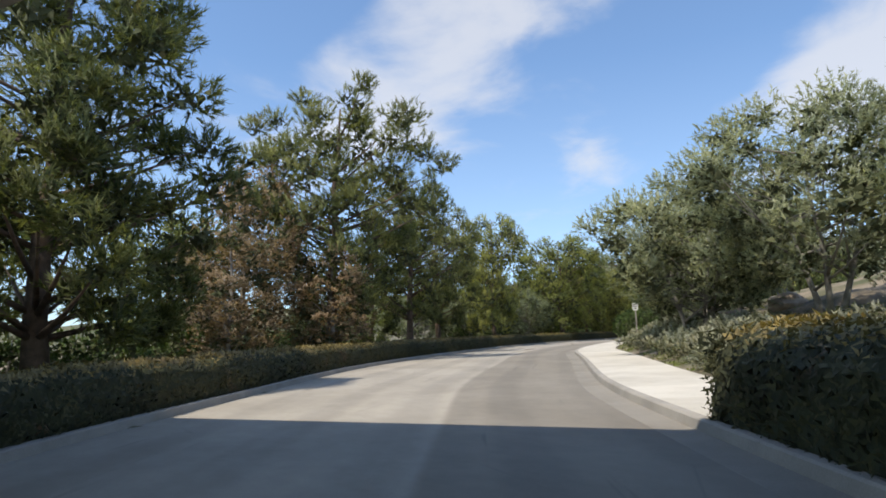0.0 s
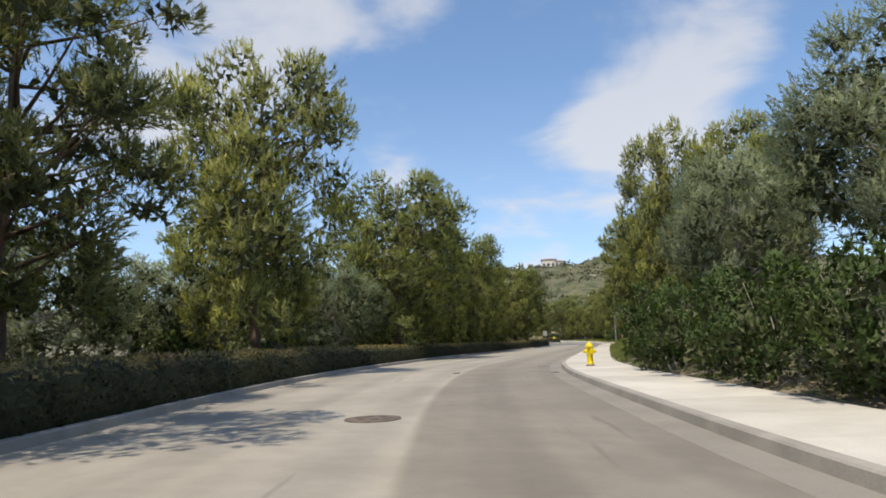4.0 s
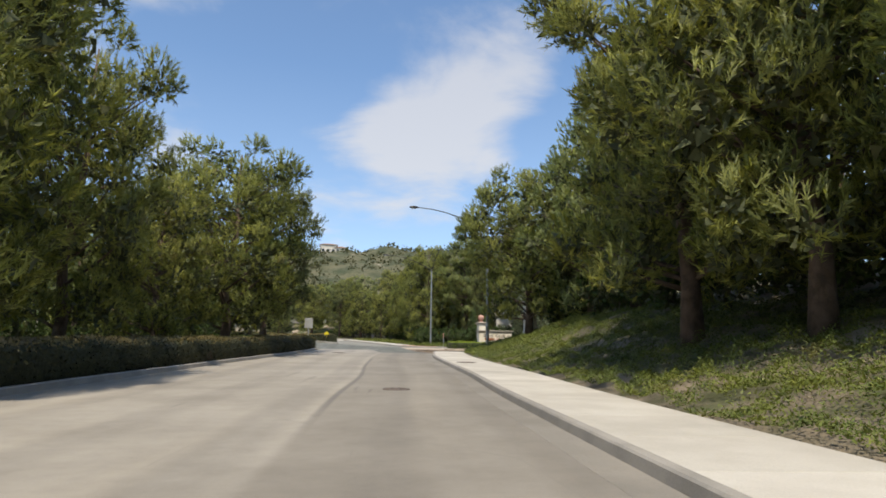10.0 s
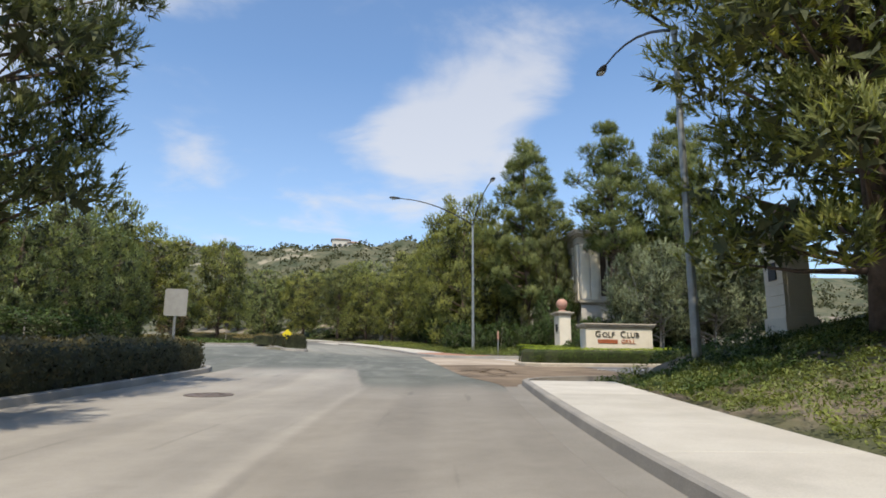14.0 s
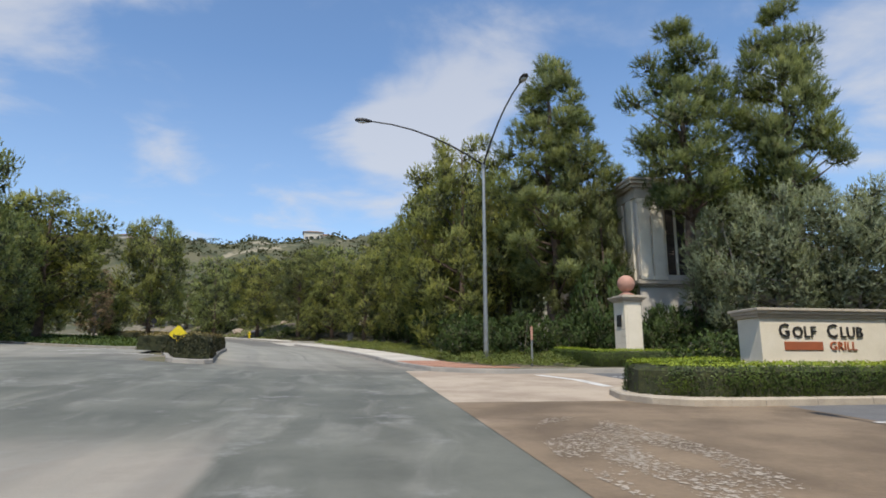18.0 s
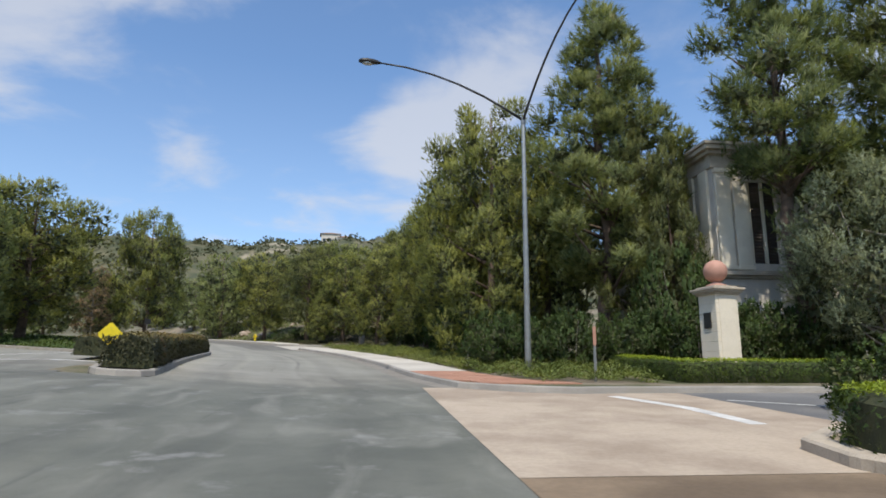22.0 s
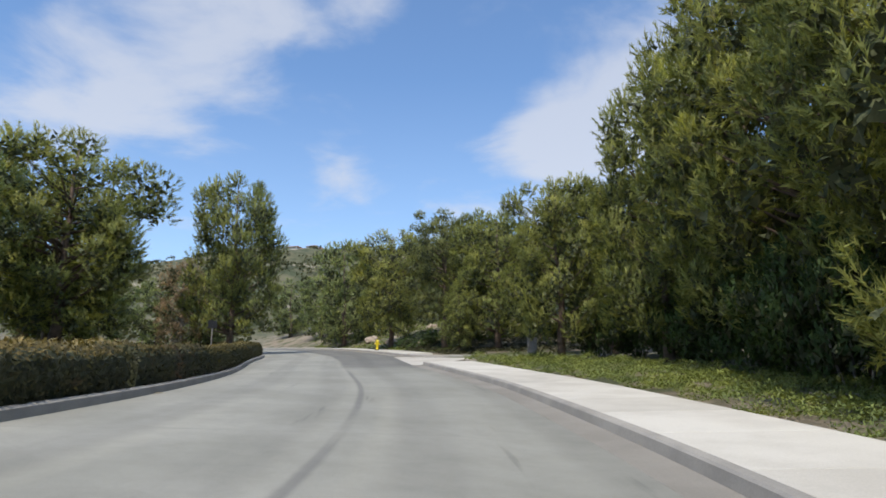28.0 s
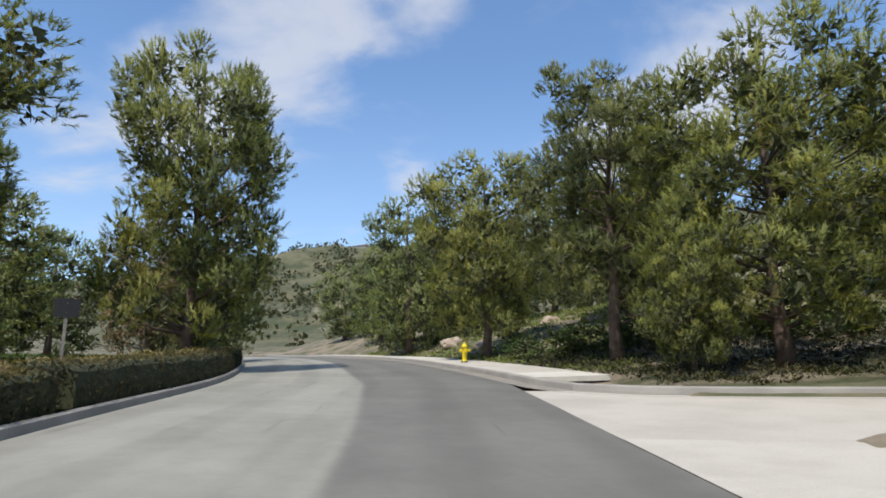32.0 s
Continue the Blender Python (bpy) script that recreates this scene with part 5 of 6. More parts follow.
def hydrant(x, y, lift=0.152):
    h = thing("fire_hydrant", (x, y, float(level(y)) + lift), "yellow fire hydrant standing on the pavement", "fire hydrant", "fire hydrants", 20)
    part("flange", lathe(bmesh.new(), [(0.15, 0.0), (0.15, 0.03), (0.13, 0.035)], 20), M_IRON, h, "dark base flange")
    for i in range(8):
        a = 6.283 * i / 8
        part("bolt", lathe(bmesh.new(), [(0.014, 0.03), (0.014, 0.055)], 6, (0.125 * math.cos(a), 0.125 * math.sin(a), 0)), M_IRON, h)
    part("barrel", lathe(bmesh.new(), [(0.14, 0.05), (0.14, 0.085), (0.105, 0.1), (0.1, 0.12), (0.098, 0.34), (0.115, 0.38), (0.128, 0.44), (0.13, 0.56), (0.118, 0.62), (0.125, 0.64)], 24), M_YELLOW, h, soft=True)
    part("bonnet", lathe(bmesh.new(), [(0.15, 0.64), (0.15, 0.67), (0.125, 0.7), (0.1, 0.76), (0.06, 0.79), (0.03, 0.8), (0.028, 0.84), (0.022, 0.85)], 24), M_YELLOW, h, soft=True)
    for dx, z, r in ((-1, 0.50, 0.062), (1, 0.50, 0.062), (0, 0.47, 0.075), (-0.6, 0.66, 0.05)):
        way = Vector((dx, -1 if dx in (0, -0.6) else 0, 0)).normalized()
        out = part("outlet", tube(bmesh.new(), [way * 0.08 + Vector((0, 0, z)), way * 0.17 + Vector((0, 0, z)), way * 0.175 + Vector((0, 0, z)), way * 0.215 + Vector((0, 0, z))], [r * 0.8, r * 0.8, r, r * 0.95], 12), M_YELLOW, h)
        part("cap_nut", tube(bmesh.new(), [way * 0.21 + Vector((0, 0, z)), way * 0.245 + Vector((0, 0, z))], 0.02, 5), M_YELLOW, out)
    return h


def valve_box(x, y):
    v = thing("valve_box", (x, y, float(terrain(x, y)) + 0.08), "dark green irrigation box half sunk in the bank", "utility box", turn=-6)
    part("body", box(bmesh.new(), -0.27, -0.18, -0.3, 0.27, 0.18, 0.24, 0.012), M_BOXLID, v)
    part("lid", box(bmesh.new(), -0.29, -0.2, 0.24, 0.29, 0.2, 0.28, 0.01), M_BOXLID, v)


valve_box(15.3, 37.1)
hydrant(11.9, 12.3)
hydrant(1.0 + 0.2, 170.3)


def direction_sign():
    """The panel with routes, between two turned posts, with an oval crest on top."""
    x0, x1, y = 15.85, 17.8, 47.6
    s = thing("direction_sign", (x0, y, float(terrain(x0, y))), "brown direction sign with white lettering between two timber posts", "sign", turn=-4)
    w = x1 - x0
    z1 = float(terrain(x1, y)) - float(terrain(x0, y))
    top = 5.97 - float(terrain(x0, y))
    for x, zb in ((0, 0.0), (w, z1)):
        p = part("post", lathe(bmesh.new(), [(0.085, zb - 0.4), (0.085, zb + 0.72), (0.07, zb + 0.8), (0.062, zb + 0.85), (0.058, top - 0.16), (0.05, top - 0.15), (0.05, top - 0.1)], 14, (x, 0, 0)), M_TIMBER, s, soft=True)
        part("finial", lathe(bmesh.new(), [(0.05, top - 0.12), (0.085, top - 0.1), (0.085, top - 0.06), (0.06, top - 0.04), (0.075, top - 0.02), (0.04, top + 0.01)], 14, (x, 0, 0)), M_TIMBER, p)
    a, b, lo, hi = 0.17, w - 0.17, top - 2.06, top - 0.2
    for q in ((a, hi - 0.09, b, hi), (a, lo, b, lo + 0.09), (a, lo + 0.09, a + 0.1, hi - 0.09), (b - 0.1, lo + 0.09, b, hi - 0.09)):
        bm = bmesh.new()
        box(bm, q[0], -0.045, q[1], q[2], 0.045, q[3], 0.008)
        part("frame_rail", bm, M_TIMBER, s, "weathered pale frame")
    bm = bmesh.new()
    box(bm, a + 0.1, -0.02, lo + 0.09, b - 0.1, 0.03, hi - 0.09)
    panel = part("panel", bm, M_PANEL, s, "dark brown painted panel")
    ix0, ix1, iz0, iz1 = a + 0.13, b - 0.13, lo + 0.12, hi - 0.12
    for q in ((ix0, iz0, ix1, iz0 + 0.008), (ix0, iz1 - 0.008, ix1, iz1), (ix0, iz0 + 0.008, ix0 + 0.008, iz1 - 0.008), (ix1 - 0.008, iz0 + 0.008, ix1, iz1 - 0.008), (ix0 + 0.06, iz1 - 0.3, ix1 - 0.06, iz1 - 0.292)):
        bm = bmesh.new()
        box(bm, q[0], -0.026, q[1], q[2], -0.02, q[3])
        part("white_line", bm, M_WHITE, panel)
    step = (iz1 - iz0 - 0.02) / 6.25
    lines = (("", 1.0, "HILL", 0), ("GOLF CLUB", 0, "", 1), ("", 0.62, "GRILL", 1), ("HOTEL & SPA", 0, "", 2), ("", 0.7, "", 2), ("VILLAS", 0, "", 2))
    for i, (word, barw, tail, arrow) in enumerate(lines):
        z = iz1 - 0.06 - step * (i + 0.78)
        x = ix0 + 0.06
        if arrow:
            bm = bmesh.new()
            if arrow == 1:
                box(bm, x, -0.028, z + 0.055, x + 0.09, -0.02, z + 0.085)
                vs = [bm.verts.new(v) for v in ((x + 0.06, -0.028, z + 0.02), (x + 0.125, -0.028, z + 0.07), (x + 0.06, -0.028, z + 0.12))]
            else:
                box(bm, x + 0.045, -0.028, z, x + 0.075, -0.02, z + 0.09)
                vs = [bm.verts.new(v) for v in ((x + 0.01, -0.028, z + 0.07), (x + 0.11, -0.028, z + 0.07), (x + 0.06, -0.028, z + 0.145))]
            bm.faces.new(vs)
            part("arrow", bm, M_WHITE, panel)
            x += 0.16
        if barw:
            bw = {1.0: 0.66, 0.62: 0.56, 0.7: 0.62}[barw]
            bm = bmesh.new()
            bar_text(bm, x, z + 0.015, bw, 0.1 if i else 0.12, -0.027)
            part("name_bar", bm, M_WHITE, panel)
            x += bw + 0.07
        if word or tail:
            letters(word or tail, 0.185 if i else 0.21, M_WHITE, panel, (x, -0.027, z), depth=0.004, squeeze=0.92)
    part("crest", tube(bmesh.new(), [(w / 2, -0.035, hi + 0.1), (w / 2, -0.02, hi + 0.1), (w / 2, 0.02, hi + 0.1), (w / 2, 0.035, hi + 0.1)], [0.19, 0.2, 0.2, 0.19], 28), M_WHITE, s, "pale oval crest").matrix_basis = Matrix.Translation((w / 2, 0, hi + 0.1)) @ Matrix.Diagonal((1.5, 1, 0.85, 1)) @ Matrix.Translation((-w / 2, 0, -hi - 0.1))
    for x in (0.06, w - 0.06 - 0.12):
        for z in (lo + 0.35, hi - 0.35):
            bm = bmesh.new()
            box(bm, x, -0.02, z - 0.02, x + 0.12, 0.02, z + 0.02)
            part("bracket", bm, M_DARK, s)
    return s


direction_sign()


def sign_wall():
    x, y = 21.4, 103.95
    z = float(level(y)) + 0.1
    s = thing("sign_wall", (x, y, z), "cream stone sign wall with raised black and copper lettering", "sign wall", turn=2)
    L, D, H = 3.2, 0.75, 1.8
    bm = bmesh.new()
    box(bm, 0, 0, 0, L, D, H - 0.2, 0.012)
    part("wall", bm, M_CREAM, s)
    for k, (o, z0, z1) in enumerate(((0.05, H - 0.2, H - 0.13), (0.1, H - 0.13, H - 0.06), (0.14, H - 0.06, H))):
        bm = bmesh.new()
        box(bm, -o, -o, z0, L + o, D + o, z1, 0.012)
        part("cornice", bm, M_CAP, s, "moulded stone cornice")
    bm = bmesh.new()
    box(bm, -0.06, -0.06, -0.1, L + 0.06, D + 0.06, 0.62, 0.015)
    part("plinth", bm, M_CREAM, s)
    for word, h, zz, xx, mat, sq in (("G", 0.42, 1.18, 0.42, M_BLACK, 0.95), ("OLF", 0.34, 1.18, 0.76, M_BLACK, 1.0), ("C", 0.42, 1.18, 1.62, M_BLACK, 0.95), ("LUB", 0.34, 1.18, 1.95, M_BLACK, 1.0)):
        letters(word, h, mat, s, (xx, -0.014, zz), depth=0.02, squeeze=sq)
    bm = bmesh.new()
    box(bm, 0.55, -0.02, 0.9, 1.5, -0.001, 1.08, 0.004)
    part("name_bar", bm, M_ORANGE, s, "copper name bar")
    letters("GRILL", 0.27, M_ORANGE, s, (1.66, -0.014, 0.9), depth=0.015, squeeze=1.0)


sign_wall()


def pillar(x, y, turn, group="gate pillars"):
    z = max(float(level(y)) + 0.36, float(terrain(x, y)) + 0.1)
    p = thing("gate_pillar", (x, y, z), "cream stone gate pillar with a terracotta ball on top", "pillar", group, turn)
    w = 0.4
    bm = bmesh.new()
    box(bm, -w - 0.06, -w - 0.06, -0.5, w + 0.06, w + 0.06, 0.3, 0.015)
    part("plinth", bm, M_CREAM, p)
    for i in range(7):
        bm = bmesh.new()
        box(bm, -w, -w, 0.3 + 0.29 * i + 0.004, w, w, 0.3 + 0.29 * (i + 1), 0.01)
        part("stone_course", bm, M_CREAM, p)
    for sx in (-1, 1):
        bm = bmesh.new()
        box(bm, -w * 0.72, sx * w - 0.015, 0.36, w * 0.72, sx * w + 0.015, 2.24)
        part("raised_panel", bm, M_CREAM, p)
    for o, z0, z1 in ((0.06, 2.33, 2.4), (0.13, 2.4, 2.47), (0.18, 2.47, 2.54), (0.02, 2.54, 2.6)):
        bm = bmesh.new()
        box(bm, -w - o, -w - o, z0, w + o, w + o, z1, 0.012)
        part("cornice", bm, M_CAP, p, "moulded stone cap")
    part("ball_neck", lathe(bmesh.new(), [(0.3, 2.6), (0.3, 2.66), (0.18, 2.7), (0.13, 2.76), (0.18, 2.8)], 20), M_TERRA, p, "turned terracotta neck", True)
    part("ball", lathe(bmesh.new(), [(max(0.02, 0.36 * math.sin(a)), 3.1 - 0.36 * math.cos(a)) for a in np.linspace(0.35, 3.1, 14)], 24), M_TERRA, p, "pink terracotta ball", True)
    bm = bmesh.new()
    box(bm, -w - 0.035, -0.16, 1.3, -w - 0.002, 0.16, 1.78, 0.006)
    part("plaque", bm, M_DARK, p, "small dark bronze plaque")
    return p


pillar(24.15, 116.3, 8)
pillar(22.9, 91.9, 0)


def clubhouse():
    x, y, z = 27.0, 120.8, float(level(120)) + 0.1
    b = thing("clubhouse", (x, y, z), "cream stucco clubhouse with pilasters, shutters and a heavy cornice", "building", turn=0)
    W, D, zl, H = 9.0, 12.0, 3.95, 9.2

    def slab(name, q, mat, bev=0.0, parent=b, label=""):
        bm = bmesh.new()
        box(bm, *q, bev)
        return part(name, bm, mat, parent, label)

    # front wall in pieces round three windows
    wins = [(1.5, 2.75), (4.9, 6.7)]
    xs = [0.0] + [v for w in wins for v in w] + [W]
    for a, c in zip(xs[::2], xs[1::2]):
        slab("wall", (a, 0, -0.5, c, 0.35, H - 1.0), M_WALLW)
    for a, c in wins:
        slab("wall", (a, 0, -0.5, c, 0.35, zl + 0.35), M_WALLW)
        slab("wall", (a, 0, H - 1.5, c, 0.35, H - 1.0), M_WALLW)
    slab("wall", (0, 0.35, -0.5, 0.35, D, H - 1.0), M_WALLW)
    slab("wall", (W - 0.35, 0.35, -0.5, W, D, H - 1.0), M_WALLW)
    slab("wall", (0.35, D - 0.35, -0.5, W - 0.35, D, H - 1.0), M_WALLW)
    for k, (o, z0, z1) in enumerate(((0.1, zl - 0.28, zl - 0.16), (0.22, zl - 0.16, zl - 0.02), (0.14, zl - 0.02, zl + 0.06))):
        slab("string_course", (-o, -o, z0, W + o, D + o, z1), M_CAP, 0.02, b, "moulded stone ledge")
    for k, (o, z0, z1) in enumerate(((0.12, H - 1.0, H - 0.8), (0.08, H - 0.8, H - 0.45), (0.25, H - 0.45, H - 0.3), (0.42, H - 0.3, H - 0.12), (0.5, H - 0.12, H))):
        slab("cornice", (-o, -o, z0, W + o, D + o, z1), M_CAP, 0.02, b, "heavy moulded cornice")
    for a in (0.05, 0.78, 2.86, 4.1, 6.9, 8.3):
        p = slab("pilaster", (a, -0.12, zl + 0.06, a + 0.62, 0, H - 1.0), M_CREAM, 0.015)
        slab("capital", (a - 0.06, -0.18, H - 1.22, a + 0.68, 0.0, H - 1.06), M_CREAM, 0.015, p)
        slab("base", (a - 0.05, -0.17, zl + 0.06, a + 0.67, 0.0, zl + 0.24), M_CREAM, 0.015, p)
    for a in (0.3, 1.4, 4.0, 6.5):
        slab("pilaster", (-0.12, a, zl + 0.06, 0, a + 0.62, H - 1.0), M_CREAM, 0.015)
    for a, c in wins:
        w = slab("window_1", (a, 0.22, zl + 0.35, c, 0.26, H - 1.5), M_GLASS, 0, b, "dark window behind shutters")
        mid = (a + c) / 2
        for q in ((a, a + 0.09), (mid - 0.06, mid + 0.06), (c - 0.09, c)):
            slab("frame", (q[0], 0.05, zl + 0.35, q[1], 0.2, H - 1.5), M_CREAM, 0.01, w)
        for s0, s1 in ((a + 0.09, mid - 0.06), (mid + 0.06, c - 0.09)):
            sh = slab("shutter", (s0, 0.13, zl + 0.35, s1, 0.16, H - 1.5), M_SHUT, 0, w, "dark louvred shutter")
            n = 26
            for i in range(n):
                zc = zl + 0.4 + (H - 1.5 - zl - 0.45) * i / (n - 1)
                bm = bmesh.new()
                vs = [bm.verts.new(v) for v in ((s0 + 0.03, 0.085, zc - 0.05), (s1 - 0.03, 0.085, zc - 0.05), (s1 - 0.03, 0.13, zc + 0.04), (s0 + 0.03, 0.13, zc + 0.04), (s0 + 0.03, 0.1, zc - 0.05), (s1 - 0.03, 0.1, zc - 0.05))]
                bm.faces.new(vs[:4])
                bm.faces.new((vs[4], vs[3], vs[2], vs[5]))
                bm.faces.new((vs[0], vs[4], vs[5], vs[1]))
                part("slat", bm, M_SHUT, sh)
    bm = bmesh.new()
    vs = [bm.verts.new(v) for v in ((-0.5, -0.5, H), (W + 0.5, -0.5, H), (W + 0.5, D + 0.5, H), (-0.5, D + 0.5, H), (4, D / 2, H + 1.4), (W - 4, D / 2, H + 1.4))]
    for q in ((0, 1, 5, 4), (1, 2, 5), (2, 3, 4, 5), (3, 0, 4), (3, 2, 1, 0)):
        bm.faces.new([vs[i] for i in q])
    part("roof", bm, M_ROOF, b, "low clay tile roof")


clubhouse()


def post_sign(name, x, y, post_h, plate, mat, label, shape="rect", lift=None, turn=0, text=False, post_mat=None, back=None):
    z = float(terrain(x, y)) if lift is None else float(level(y) + cross_fall(x, y)) + lift
    s = thing(name, (x, y, z), label, "sign", turn=turn)
    bm = bmesh.new()
    box(bm, -0.035, -0.02, -0.3, 0.035, 0.02, post_h, 0.004)
    part("post", bm, post_mat or M_STEEL, s)
    w, h = plate
    bm = bmesh.new()
    if shape == "diamond":
        r = w / 2
        out = [(0, -r), (r, 0), (0, r), (-r, 0)]
        zc = post_h - h * 0.45
    else:
        out = [(-w / 2, -h / 2), (w / 2, -h / 2), (w / 2, h / 2), (-w / 2, h / 2)]
        zc = post_h - h / 2 + 0.03
    vs = [[bm.verts.new((px, yy, zc + pz)) for px, pz in out] for yy in (-0.03, -0.024)]
    bm.faces.new(vs[0])
    bm.faces.new(vs[1][::-1])
    for i in range(4):
        bm.faces.new((vs[0][i], vs[1][i], vs[1][(i + 1) % 4], vs[0][(i + 1) % 4]))
    bmesh.ops.bevel(bm, geom=[e for e in bm.edges if abs(e.verts[0].co.y - e.verts[1].co.y) > 0.003], offset=0.03, segments=3, affect="EDGES")
    pl = part("plate", bm, mat, s)
    if text:
        for i, ww in enumerate((0.7, 0.85, 0.6)):
            bm = bmesh.new()
            box(bm, -w * ww / 2, -0.034, zc + h * (0.22 - 0.25 * i), w * ww / 2, -0.031, zc + h * (0.34 - 0.25 * i))
            part("text_bar", bm, M_BLACK, pl)
    for zz in (zc - h * 0.25, zc + h * 0.25):
        part("rivet", tube(bmesh.new(), [(0, -0.038, zz), (0, -0.03, zz)], 0.009, 8), M_STEEL, pl)
    return s


post_sign("parking_sign", 17.4, -6.7, 2.3, (0.32, 0.46), M_SIGNW, "white sign with dark writing on a slim wooden post", text=True, turn=15, post_mat=M_TIMBER)
post_sign("warning_sign", -8.8, 9.9, 2.75, (0.86, 0.86), M_SIGNB, "bare metal back of a diamond sign on a post", "diamond", turn=5)
post_sign("marker_sign", -6.4, 12.2, 1.7, (0.2, 0.3), M_SIGNB, "small grey marker sign on a slim post", turn=5)
post_sign("median_sign", 6.1, 95.0, 2.55, (0.62, 0.78), M_SIGNB, "grey back of a square sign on a post in the hedge", turn=6)
post_sign("yellow_sign", 6.78, 114.88, 1.12, (0.64, 0.64), M_SIGNY, "plain yellow diamond sign at the median nose", "diamond", turn=4)
post_sign("marker_post", 19.6, 115.0, 1.5, (0.09, 0.55), M_TERRA, "thin post with a faded red marker strip", turn=0, lift=0.12)
post_sign("park_sign", -5.2, 191.0, 2.2, (0.4, 0.5), M_SIGNW, "white sign on a short post beside the road", turn=20)
post_sign("framed_sign", -5.75, 156.2, 2.15, (0.55, 0.46), M_DARK, "dark framed sign on a timber post in the hedge", turn=48, post_mat=M_TIMBER)
post_sign("marker_post", 17.2, 122.2, 0.9, (0.12, 0.2), M_SIGNW, "short white marker post in the bed", lift=0.12)


def bollard(x, y, h, label):
    b = thing("utility_post", (x, y, float(terrain(x, y))), label, "post")
    bm = bmesh.new()
    box(bm, -0.23, -0.14, -0.2, 0.23, 0.14, h, 0.02)
    part("body", bm, M_TIMBER, b)
    bm = bmesh.new()
    box(bm, -0.25, -0.16, h, 0.25, 0.16, h + 0.05, 0.015)
    part("cap", bm, M_TIMBER, b)


bollard(13.0, 150.7, 0.95, "stubby brown utility post among the shrubs")


def cabinet(x, y, w, d, h, label):
    c = thing("utility_cabinet", (x, y, float(terrain(x, y))), label, "cabinet", turn=8)
    bm = bmesh.new()
    box(bm, -w / 2 - 0.08, -d / 2 - 0.08, -0.2, w / 2 + 0.08, d / 2 + 0.08, 0.1, 0.01)
    part("plinth", bm, M_KERB, c)
    bm = bmesh.new()
    box(bm, -w / 2, -d / 2, 0.1, w / 2, d / 2, h, 0.02)
    part("body", bm, M_SIGNB, c)
    dr = part("door", box(bmesh.new(), -w / 2 + 0.05, -d / 2 - 0.02, 0.18, w / 2 - 0.05, -d / 2, h - 0.08, 0.006), M_SIGNB, c)
    part("handle", box(bmesh.new(), w / 2 - 0.14, -d / 2 - 0.05, h * 0.5, w / 2 - 0.1, -d / 2 - 0.02, h * 0.5 + 0.14), M_DARK, dr)


cabinet(-5.6, 23.5, 0.75, 0.5, 1.35, "pale grey utility cabinet behind the hedge")
cabinet(-9.5, 8.0, 0.6, 0.5, 1.2, "pale grey utility cabinet among the trees")


def manhole(x, y, r, lift, label, mat=None):
    m = thing("manhole", (x, y, float(level(y)) + lift), label, "manhole cover")
    n = Vector((0, -CLIMB, 1)).to_track_quat("Z", "Y").to_matrix().to_4x4()
    m.matrix_basis = Matrix.Translation((x, y, float(level(y)) + lift)) @ n
    part("frame", lathe(bmesh.new(), [(r + 0.04, -0.02), (r + 0.04, 0.006), (r + 0.01, 0.008), (r + 0.005, -0.004)], 36), M_IRON, m)
    part("lid", lathe(bmesh.new(), [(r, -0.01), (r, 0.007), (r - 0.02, 0.01), (r * 0.6, 0.012)], 36), mat or M_IRON, m)
    for i in range(6):
        a = 6.283 * i / 6
        part("rib", box(bmesh.new(), r * 0.55 * math.cos(a) - 0.05, r * 0.55 * math.sin(a) - 0.02, 0.01, r * 0.55 * math.cos(a) + 0.05, r * 0.55 * math.sin(a) + 0.02, 0.02), mat or M_IRON, m)


manhole(10.5, 60.4, 0.3, 0.006, "round iron manhole cover set in the asphalt")
manhole(14.55, 73.2, 0.42, 0.156, "rusty round manhole cover set in the pavement")
manhole(8.6, 89.1, 0.42, 0.006, "rusty manhole cover in the worn asphalt")
manhole(7.2, 12.1, 0.1, 0.006, "small round valve cover in the asphalt")
manhole(10.72, 11.3, 0.1, 0.006, "small round valve cover near the gutter")
manhole(10.0, 17.2, 0.2, 0.006, "small pale valve cover near the gutter", M_SIGNB)
manhole(8.4, -1.0, 0.4, 0.006, "iron manhole cover in pale asphalt")


# island kerb round the sign wall
isl = np.array([(34, 102.6), (26, 102.45), (22.3, 102.5), (20, 102.4), (18.9, 102.5), (18.3, 103.0), (18.05, 103.8), (18.3, 104.9), (19.2, 105.7), (21, 106.1), (26, 106.5), (34, 106.8)])
tt = np.linspace(0, len(isl) - 1, 70)
isl = np.stack([np.interp(tt, range(len(isl)), isl[:, i]) for i in (0, 1)], -1)
kerb_stones = thing("kerb_island", (0, 0, 0), "rounded tan concrete kerb round the sign island", "kerb", kind="structure")
for i in range(0, 69, 3):
    seg = isl[i : i + 4]
    rows = []
    for o, h in ((0.0, -0.1), (0.0, 0.12), (0.03, 0.15), (0.27, 0.155), (0.3, 0.1)):
        q = offset_line(isl, o)[i : i + 4].copy()
        q[0] += (q[1] - q[0]) * 0.02
        rows.append(np.c_[q, level(q[:, 1]) + h])
    mesh_object("kerb_stone", np.stack(rows, 1).reshape(-1, 3), grid_faces(len(seg), 5), M_CAP, kerb_stones)
soil = np.r_[offset_line(isl, 0.25)]
mesh_object("soil", np.c_[soil, level(soil[:, 1]) + 0.1].tolist(), [list(range(len(soil)))[::-1]], M_EARTH, kerb_stones)
bed = np.array([(46, 113.07), (21, 112.95), (18.2, 112.7), (16.6, 113.5), (15.2, 116.2), (15.0, 119), (14.5, 122), (16.4, 122), (16.6, 130), (46, 130)])
tagged(mesh_object("bed_soil", np.c_[bed, level(bed[:, 1]) + 0.12].tolist(), [list(range(len(bed)))[::-1]], M_EARTH), "dark planted soil of the entrance bed", "ground", kind="structure")


